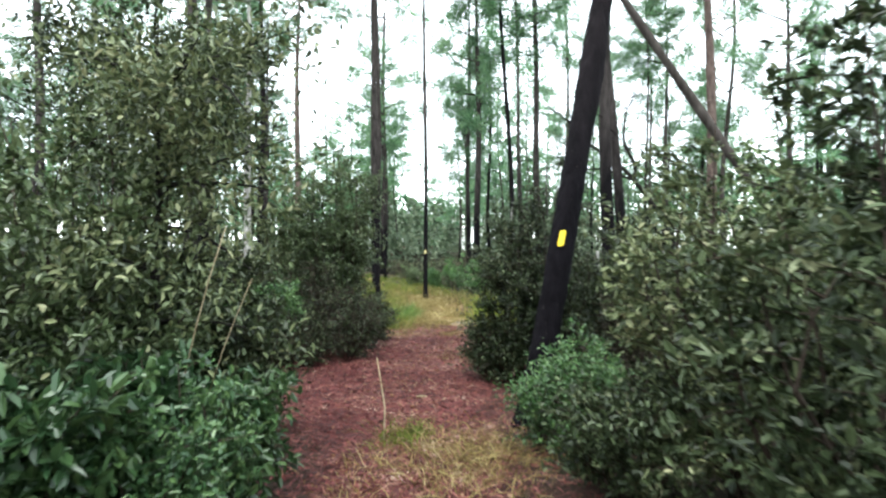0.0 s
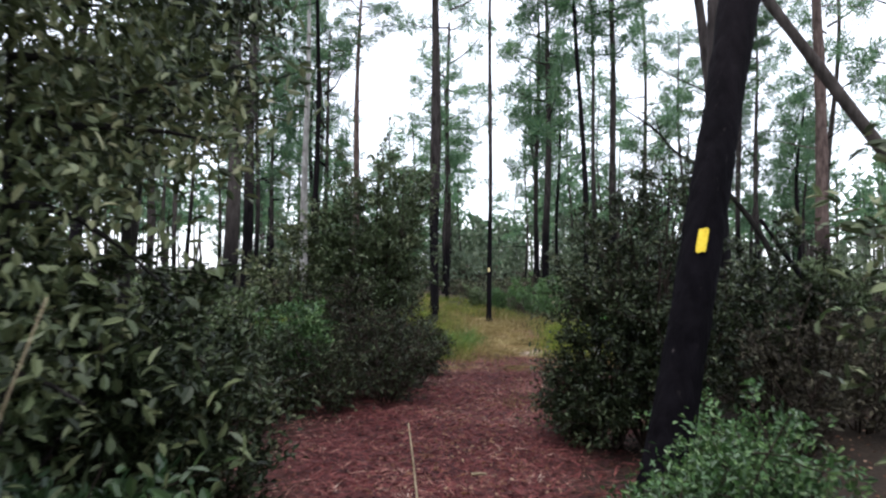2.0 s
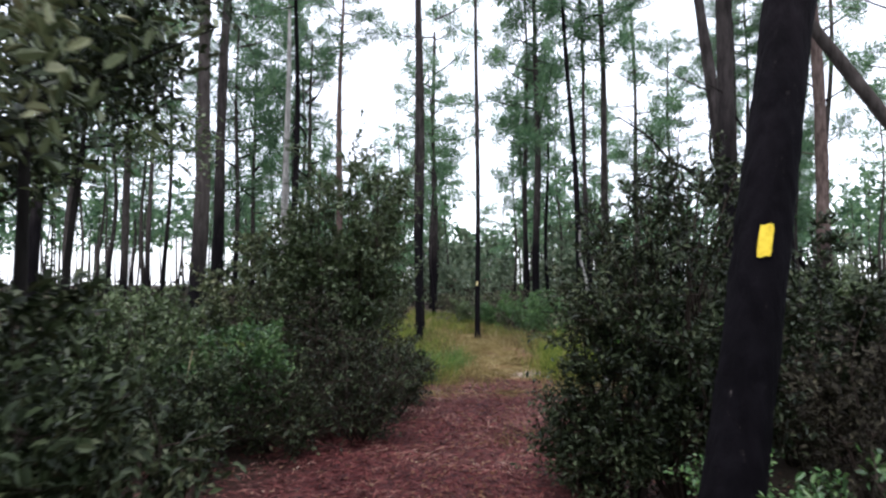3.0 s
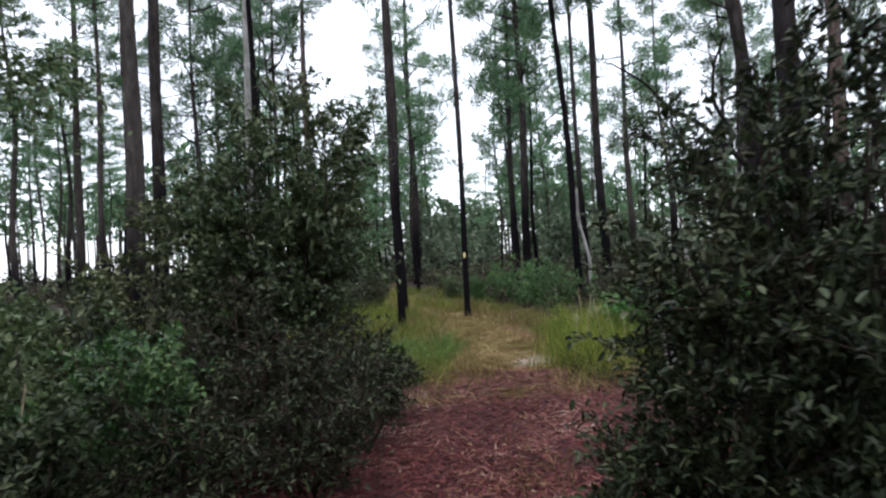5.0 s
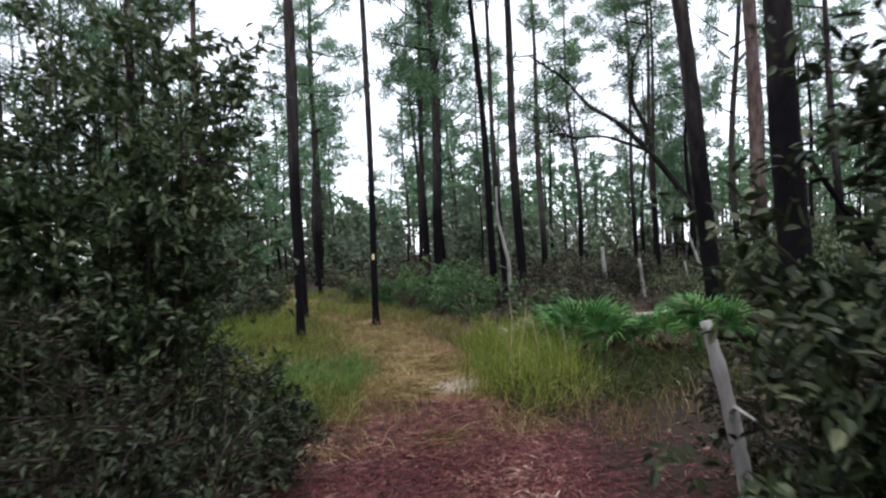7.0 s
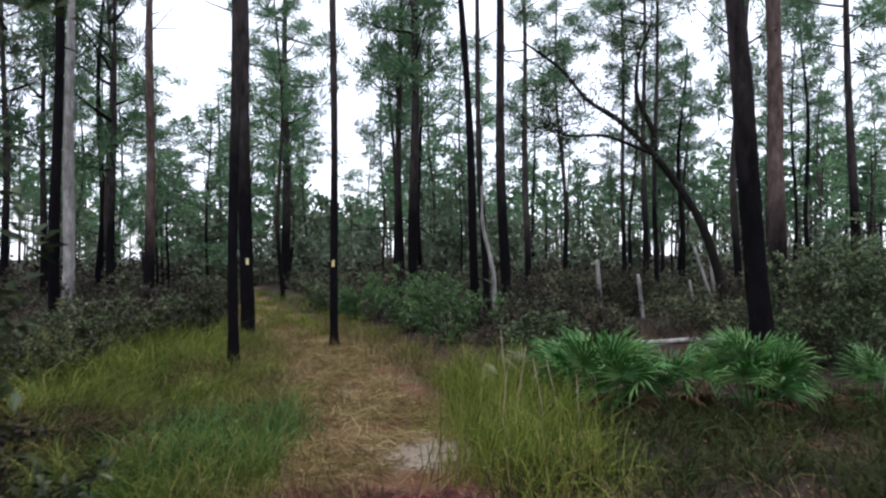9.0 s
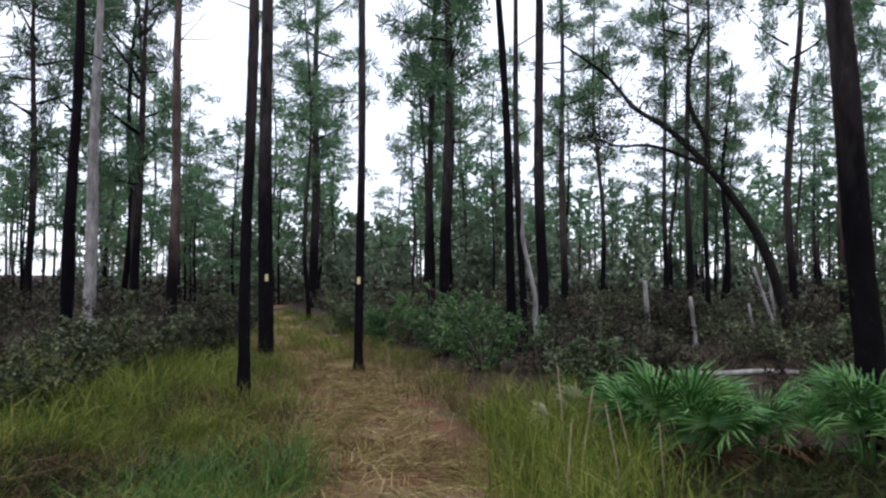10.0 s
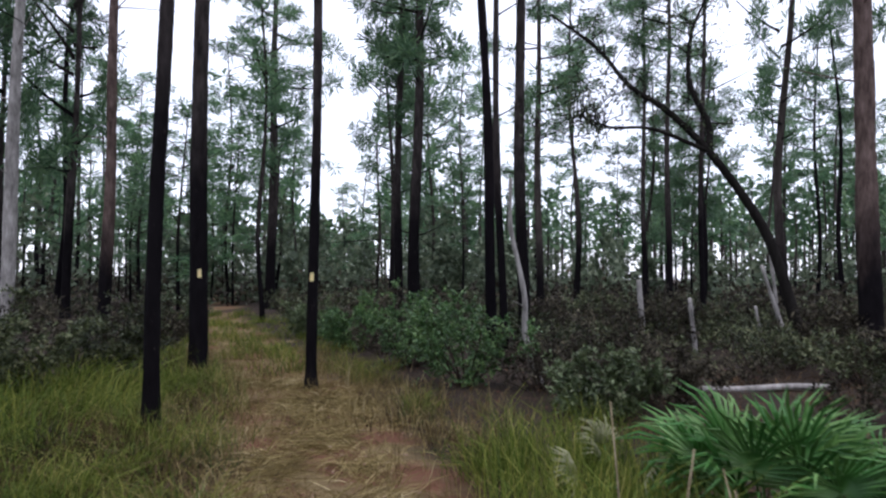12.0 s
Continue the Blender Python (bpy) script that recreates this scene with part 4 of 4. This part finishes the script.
def log(x, y, length, radius, turn, label, bark):
    root = thing("fallen_log", x, y, float(gz(x, y)) + radius * 0.8, label, "log")
    root.matrix_basis = pose(x, y, float(gz(x, y)) + radius * 0.8, 0, 0, turn)
    s = np.linspace(-length / 2, length / 2, 12)
    part("trunk", mesh_data("trunk", *tubes([(np.column_stack([s, 0.05 * np.sin(2 * s), 0.02 * np.sin(3 * s)]), radius * (1.1 - 0.25 * (s / length + 0.5)))], 9), bark, True), root)


log(5.3, 20.8, 2.0, 0.05, 2, "pale fallen log in the scrub", BARK_PALE)


# ---- saw palmettos ----
def frond_data(seed, spread=3.7, fingers=18, length=0.44, mat=None):
    """A pleated fan that splits into pointed fingers."""
    r = np.random.default_rng(seed)
    step = spread / fingers
    V = [(0.0, 0.0, 0.0)]
    F = []
    for i in range(2 * fingers + 1):
        a = -spread / 2 + i * step / 2
        u = 0.17 * length
        V.append((u * math.cos(a), u * math.sin(a), 0.05 * math.cos(a) + (0.012 if i % 2 else -0.006)))
        if i:
            F.append((0, i, i + 1))
    for k in range(fingers):
        a = -spread / 2 + (k + 0.5) * step + r.normal() * 0.03
        L = length * r.uniform(0.82, 1.1) * (1 - 0.15 * abs(a) / spread)
        d, t = np.array([math.cos(a), math.sin(a), 0.0]), np.array([-math.sin(a), math.cos(a), 0.0])
        drop = r.uniform(0.04, 0.26)
        n = len(V)
        c = d * L * 0.66 + np.array([0, 0, 0.08 * math.cos(a) - 0.3 * drop * L])
        V += [tuple(c - t * 0.012), tuple(c + np.array([0, 0, 0.012])), tuple(c + t * 0.012), tuple(d * L + np.array([0, 0, 0.07 * math.cos(a) - drop * L * 1.6]))]
        q = 1 + 2 * k
        F += [(q, q + 1, n + 1, n), (q + 1, q + 2, n + 2, n + 1), (n, n + 1, n + 3), (n + 1, n + 2, n + 3)]
    return mesh_data("frond", V, F, mat or PALM)


FRONDS = [frond_data(300 + k) for k in range(4)]
DRY_FRONDS = [frond_data(310, 2.6, 15, 0.36, PALM_DRY)]
DEAD_FRONDS = [frond_data(311, 2.4, 12, 0.34, GRASS_BROWN)]


def palmetto(x, y, count, size, seed, label, fronds=None):
    root = thing("saw_palmetto", x, y, float(gz(x, y)), label, "palmetto", "saw palmettos in the clearing")
    r = np.random.default_rng(seed)
    for i in range(count + 5):
        dead = i >= count
        az = i * 2.4 + r.uniform(-0.3, 0.3)
        tilt = radians(r.uniform(80, 98)) if dead else radians(r.uniform(6, 64)) * (0.5 + 0.5 * i / count)
        n = size * (0.25 if dead else r.uniform(0.38, 0.66))
        d = np.array([math.sin(tilt) * math.cos(az), math.sin(tilt) * math.sin(az), math.cos(tilt)])
        s = np.linspace(0, 1, 4)[:, None]
        start = np.array([0.1 * math.cos(az), 0.1 * math.sin(az), 0.14 if dead else 0.02])
        pts = start + s * d * n + s ** 2 * np.array([0, 0, -0.06 * n])
        stem = part("stalk", mesh_data("stalk", *tubes([(pts, [0.010, 0.008, 0.006, 0.005])], 4), PALM), root)
        kinds = DEAD_FRONDS if dead else fronds or FRONDS
        f = part("frond", kinds[int(r.integers(len(kinds)))], stem, "withered brown frond" if dead else "")
        rot = Vector(d).to_track_quat("X", "Z").to_matrix().to_4x4()
        f.matrix_basis = Matrix.Translation(pts[-1]) @ rot @ pose(0, 0, 0, r.uniform(-50, 50), r.uniform(-5, 35), 0) @ Matrix.Diagonal((size, size, size, 1))


palmetto(3.0, 15.7, 26, 0.95, 1, "large fan-leaved green saw palmetto")
palmetto(3.75, 15.9, 15, 0.8, 2, "fan-leaved green saw palmetto behind another")
palmetto(4.55, 15.8, 22, 0.9, 3, "broad green saw palmetto by a dark pine")
palmetto(2.35, 16.2, 7, 0.7, 4, "small pale yellowing saw palmetto", DRY_FRONDS)
palmetto(5.7, 15.6, 9, 0.8, 5, "small green saw palmetto at the clearing's edge")


# ---- grasses, litter, stalks ----
def grass(name, label, mat, x, y, length, width, lean, seed, comb=0.0, tuft=40):
    r = np.random.default_rng(seed)
    n = len(x)
    base = np.column_stack([x, y, gz(x, y) - 0.04])
    set_to = np.repeat(r.uniform(0, 6.28, n // tuft + 1), tuft)[:n]
    stand = np.repeat(r.uniform(0.65, 1.25, n // tuft + 1), tuft)[:n]
    way = unit(np.column_stack([r.normal(size=n) * lean + comb * np.cos(set_to), r.normal(size=n) * lean + comb * np.sin(set_to), np.ones(n)]))
    L = length * stand * r.uniform(0.5, 1.2, n)
    side = unit(np.cross(way, r.normal(size=(n, 3)))) * width / 2
    mid = base + way * (L * 0.55)[:, None]
    bend = np.column_stack([way[:, 0], way[:, 1], np.zeros(n)]) + r.normal(size=(n, 3)) * np.array([0.2, 0.2, 0.02])
    tip = base + way * (L * 0.88)[:, None] + bend * (L * 0.45)[:, None]
    tip[:, 2] -= 0.12 * L
    V = np.stack([base - side, base + side, mid - side * 0.8, mid + side * 0.8, tip], 1).reshape(-1, 3)
    k = np.arange(n)[:, None] * 5
    F = [(*q,) for q in (k + np.array([0, 1, 3, 2]))] + [(*q,) for q in (k + np.array([2, 3, 4]))]
    tagged(new(name, mesh_data(name, V, F, mat)), label, "grass", kind="stuff")


def tufted(r, n, x0, x1, y0, y1, keep, tuft=40, spread=0.13):
    """Points in tufts over a rectangle, kept where keep(x, y) says how likely."""
    m = n // tuft
    cx, cy = r.uniform(x0, x1, m), r.uniform(y0, y1, m)
    ok = (r.random(m) < keep(cx, cy)) & (np.hypot(cx - 1.3, cy - 14.45) > 0.4) & ((cy > 14.5) | (np.abs(cx - 1.3) > 0.25) | (r.random(m) < 0.3))
    ok &= r.random(m) < np.clip((cy - 11.7 + 0.5 * np.sin(2.6 * cx + 1.0)) / 1.7, 0.03, 1)
    cx, cy = cx[ok], cy[ok]
    x = (cx[:, None] + r.normal(size=(len(cx), tuft)) * spread).ravel()
    y = (cy[:, None] + r.normal(size=(len(cx), tuft)) * spread).ravel()
    return x, y


def fields():
    r = np.random.default_rng(77)

    def beside(x, y):
        off = np.abs(x - trail_x(y))
        wide = np.where(x > trail_x(y), 1.6, 3.6)
        return np.clip((off - 0.7) / 0.5, 0, 1) * np.clip((wide - off) / 0.9, 0, 1)

    def patch(x, y):
        return np.clip(0.5 + 0.8 * np.sin(2.3 * x + 1.1 * y) * np.sin(1.9 * y - 1.3 * x + 0.8) + 0.35 * np.sin(5.1 * x - 3.7 * y), 0, 1)

    x, y = tufted(r, 96000, -5, 4.5, 12.2, 23, lambda a, b: beside(a, b) * (0.12 + 0.88 * patch(a, b)), 60, 0.11)
    grass("green_grass", "green grass beside the trail", GRASS_GREEN, x, y, 0.50, 0.006, 0.34, 1, 0.4, 60)
    x, y = tufted(r, 31000, -6, 4.5, 11.6, 27, lambda a, b: np.clip(1.9 - np.abs(a - trail_x(b)) / 0.9, 0, 1))
    grass("dry_trail_grass", "flattened dry tan grass on the trail", GRASS_TAN, x, y, 0.28, 0.008, 0.8, 2, 2.2, 40)
    x, y = tufted(r, 26000, -4.5, 4, 11.8, 24, lambda a, b: np.clip(2.2 - np.abs(a - trail_x(b)), 0, 1) * np.clip((np.abs(a - trail_x(b)) - 0.3) / 0.5, 0.08, 1))
    grass("mixed_grass", "tall tan grass mixed through the clearing", GRASS_TAN, x, y, 0.45, 0.005, 0.35, 3)
    x, y = tufted(r, 16000, 2.2, 9.0, 12.6, 22.5, lambda a, b: np.full(len(a), 0.5), 30, 0.16)
    grass("withered_grass", "withered brown grass and stalks in the scrub", GRASS_BROWN, x, y, 0.24, 0.008, 0.9, 10)
    x, y = tufted(r, 20000, 1.95, 7.5, 12.8, 16.2, lambda a, b: np.full(len(a), 0.42), 36, 0.12)
    grass("weeds", "dark green weeds among withered stalks before the palmettos", GRASS_DARK, x, y, 0.34, 0.011, 0.5, 12)
    x, y = tufted(r, 38000, -1.6, 3.2, 11.6, 21, lambda a, b: np.clip(1.35 - np.abs(a - trail_x(b)) / 0.8, 0, 0.7), 90, 0.15)
    grass("hay_tussock", "matted tussocks of dead tan grass on the trail", GRASS_TAN, x, y, 0.32, 0.008, 0.8, 13, 2.6, 90)
    x, y = tufted(r, 30000, -5, 4.2, 12.8, 23, lambda a, b: beside(a, b) * (1 - patch(a, b)) ** 0.7, 30, 0.17)
    grass("rank_grass", "withered brown and tan grass among the green", GRASS_BROWN, x, y, 0.40, 0.008, 0.55, 14)
    x, y = tufted(r, 2000, 1.75, 2.75, 12.8, 14.6, lambda a, b: np.full(len(a), 0.5), 40, 0.13)
    grass("fresh_grass", "green grass clump where the red path ends", GRASS_GREEN, x, y, 0.5, 0.008, 0.4, 15)
    x, y = tufted(r, 9000, -8.0, -2.2, 12.4, 21, lambda a, b: np.full(len(a), 0.8), 30, 0.16)
    grass("withered_grass", "withered brown grass below the low bushes", GRASS_BROWN, x, y, 0.28, 0.008, 0.8, 11)
    x, y = tufted(r, 5000, 1.5, 2.6, 13.6, 17.4, lambda a, b: np.full(len(a), 0.6), 30, 0.12)
    grass("tall_grass", "tall thin green grass before the palmettos", GRASS_GREEN, x, y, 0.72, 0.006, 0.2, 8)
    x, y = tufted(r, 12000, -6.2, -2.2, 14.6, 20.5, lambda a, b: 0.25 + 0.75 * patch(b, a), 50, 0.15)
    grass("rank_grass", "tall rank olive grass before the low bushes", GRASS_GREEN, x, y, 0.72, 0.008, 0.32, 19, 0.25, 50)
    x, y = tufted(r, 26000, -5, 3.6, 12.8, 22, lambda a, b: beside(a, b) * np.clip(np.sin(4.3 * a + 2.1 * b) * np.sin(3.7 * b - 2.9 * a) * 1.3, 0, 1), 40, 0.13)
    grass("weeds", "dark green weeds in clumps among the grass", GRASS_DARK, x, y, 0.34, 0.010, 0.55, 18)
    x, y = tufted(r, 16000, -3.6, -0.9, 12.7, 15.6, lambda a, b: np.clip(1.2 - np.hypot((a + 2.1) / 1.4, (b - 14.1) / 1.4), 0, 0.9), 40, 0.12)
    grass("weeds", "dark leafy weeds and dead stems beside the grass", GRASS_DARK, x, y, 0.36, 0.012, 0.6, 16)
    x, y = tufted(r, 6000, -3.6, -0.9, 12.7, 15.6, lambda a, b: np.clip(1.2 - np.hypot((a + 2.1) / 1.4, (b - 14.1) / 1.4), 0, 0.9), 20, 0.14)
    grass("withered_grass", "dead brown stems among the dark weeds", GRASS_BROWN, x, y, 0.45, 0.007, 0.5, 17)
    x, y = tufted(r, 4800, -1.3, 0.1, 12.8, 15.4, lambda a, b: np.full(len(a), 0.7), 40, 0.12)
    grass("fresh_grass", "bright fresh green grass beside the trail", GRASS_FRESH, x, y, 0.42, 0.008, 0.35, 9)
    x, y = tufted(r, 26000, -13, 3, 21, 36, lambda a, b: np.clip(2.2 - np.abs(a - trail_x(b)) / 1.3, 0, 1))
    grass("far_trail_grass", "grass along the trail farther on", GRASS_GREEN, x, y, 0.35, 0.012, 0.4, 4)
    x, y = 2.52 + r.normal(size=1200) * 0.26, 5.2 + r.normal(size=1200) * 0.45
    grass("straw_clump", "clump of dry straw-coloured grass by the path", GRASS_TAN, x, y, 0.28, 0.006, 0.6, 5, 0.9, 50)
    x, y = 1.72 + r.normal(size=260) * 0.13, 4.75 + r.normal(size=260) * 0.35
    grass("straw_clump", "thin dry straw at the edge of the red path", GRASS_TAN, x, y, 0.2, 0.005, 0.7, 20, 0.7, 30)
    x, y = 1.86 + r.normal(size=420) * 0.14, 5.75 + r.normal(size=420) * 0.2
    grass("path_tuft", "small green grass tuft on the red path", GRASS_GREEN, x, y, 0.2, 0.006, 0.6, 6, 0.4, 40)
    x, y = 1.75 + r.normal(size=160) * 0.12, 9.7 + r.normal(size=160) * 0.25
    grass("path_tuft", "small dry grass tuft on the red path", GRASS_TAN, x, y, 0.15, 0.006, 0.7, 7)


fields()


def litter():
    r = np.random.default_rng(78)
    n = 64000
    y = r.uniform(2.5, 13.6, n)
    half = np.interp(y, [0, 5, 7, 9, 12, 14], [0.85, 0.9, 1.45, 1.7, 1.3, 0.95])
    shift = np.interp(y, [5, 7.5, 9, 11], [0, -0.32, -0.15, 0])
    x = trail_x(y) + shift + np.clip(r.normal(size=n) * 0.6, -1.3, 1.3) * half
    base = np.column_stack([x, y, gz(x, y) - 0.035 * np.exp(-((x - trail_x(y)) / 0.5) ** 2) + r.uniform(0.004, 0.035, n)])
    az = r.uniform(0, 6.28, n)
    way = np.column_stack([np.cos(az), np.sin(az), r.normal(size=n) * 0.16])
    V, F = blades(base, way, r.uniform(0.05, 0.16, n), r.uniform(0.0045, 0.011, n), np.array([0, 0, 1.0]) + r.normal(size=(n, 3)) * 0.3, 0.1)
    tagged(new("needle_litter", mesh_data("needle_litter", V, F, STRAW)), "fallen reddish pine needles on the path", "litter", kind="stuff")
    n = 2200
    y = r.uniform(3, 13, n)
    x = trail_x(y) + r.normal(size=n) * 0.55
    base = np.column_stack([x, y, gz(x, y) + r.uniform(0.0, 0.025, n)])
    az = r.uniform(0, 6.28, n)
    V, F = blades(base, np.column_stack([np.cos(az), np.sin(az), r.normal(size=n) * 0.3]), r.uniform(0.025, 0.055, n), r.uniform(0.012, 0.026, n), np.array([0, 0, 1.0]) + r.normal(size=(n, 3)) * 0.5, 0.2)
    tagged(new("path_leaf_litter", mesh_data("path_leaf_litter", V, F, DEAD_LEAF)), "dead curled leaves among the needles on the path", "litter", kind="stuff")
    n = 14000
    y = r.uniform(0, 24, n)
    x = trail_x(y) + r.normal(size=n) * 3.6
    base = np.column_stack([x, y, gz(x, y) + r.uniform(0.0, 0.02, n)])
    az = r.uniform(0, 6.28, n)
    V, F = blades(base, np.column_stack([np.cos(az), np.sin(az), r.normal(size=n) * 0.15]), r.uniform(0.03, 0.065, n), r.uniform(0.015, 0.03, n), np.array([0, 0, 1.0]) + r.normal(size=(n, 3)) * 0.25, 0.2)
    tagged(new("leaf_litter", mesh_data("leaf_litter", V, F, DEAD_LEAF)), "scattered dead brown leaves on the forest floor", "litter", kind="stuff")


litter()


def stalk(x, y, points, radius, label, name="dry_stalk"):
    ob = new(name, mesh_data(name, *tubes([(np.array(points, float), np.linspace(radius, radius * 0.5, len(points)))], 5), DRY_STALK, True))
    ob.matrix_basis = pose(x, y, float(gz(x, y)))
    tagged(ob, label, "stick")


for sx, sy, sh in ((1.92, 14.1, 0.72), (2.06, 14.5, 0.86), (2.2, 14.2, 0.8), (2.38, 14.7, 0.7), (2.0, 15.1, 0.9), (2.55, 14.4, 0.62)):
    stalk(sx, sy, [(0, 0, -0.02), (0.02 * math.sin(9 * sx), 0.01, 0.5 * sh), (0.07 * math.sin(31 * sx), 0.02, sh)], 0.007, "tall thin pale stalk standing in the weeds")
stalk(1.62, 6.0, [(0.06, -0.3, 0.0), (0.02, -0.1, 0.22), (-0.06, 0.05, 0.45), (-0.1, 0.1, 0.6)], 0.008, "pale dry stalk standing on the red path")
stalk(-0.6, 9.2, [(0, -0.1, 0.2), (-0.06, -0.1, 0.6), (-0.12, -0.1, 0.95)], 0.008, "pale broken stalk before the big shrub")
stalk(-1.0, 8.3, [(0, 0, 0.1), (0.12, 0, 0.5), (0.2, 0, 0.9)], 0.008, "thin pale stick leaning in the thicket")
stalk(1.75, 7.0, [(-0.05, 0, 0.02), (0.0, 0.01, 0.03), (0.05, 0.03, 0.025)], 0.014, "pale chip of bark lying on the path", "bark_chip")
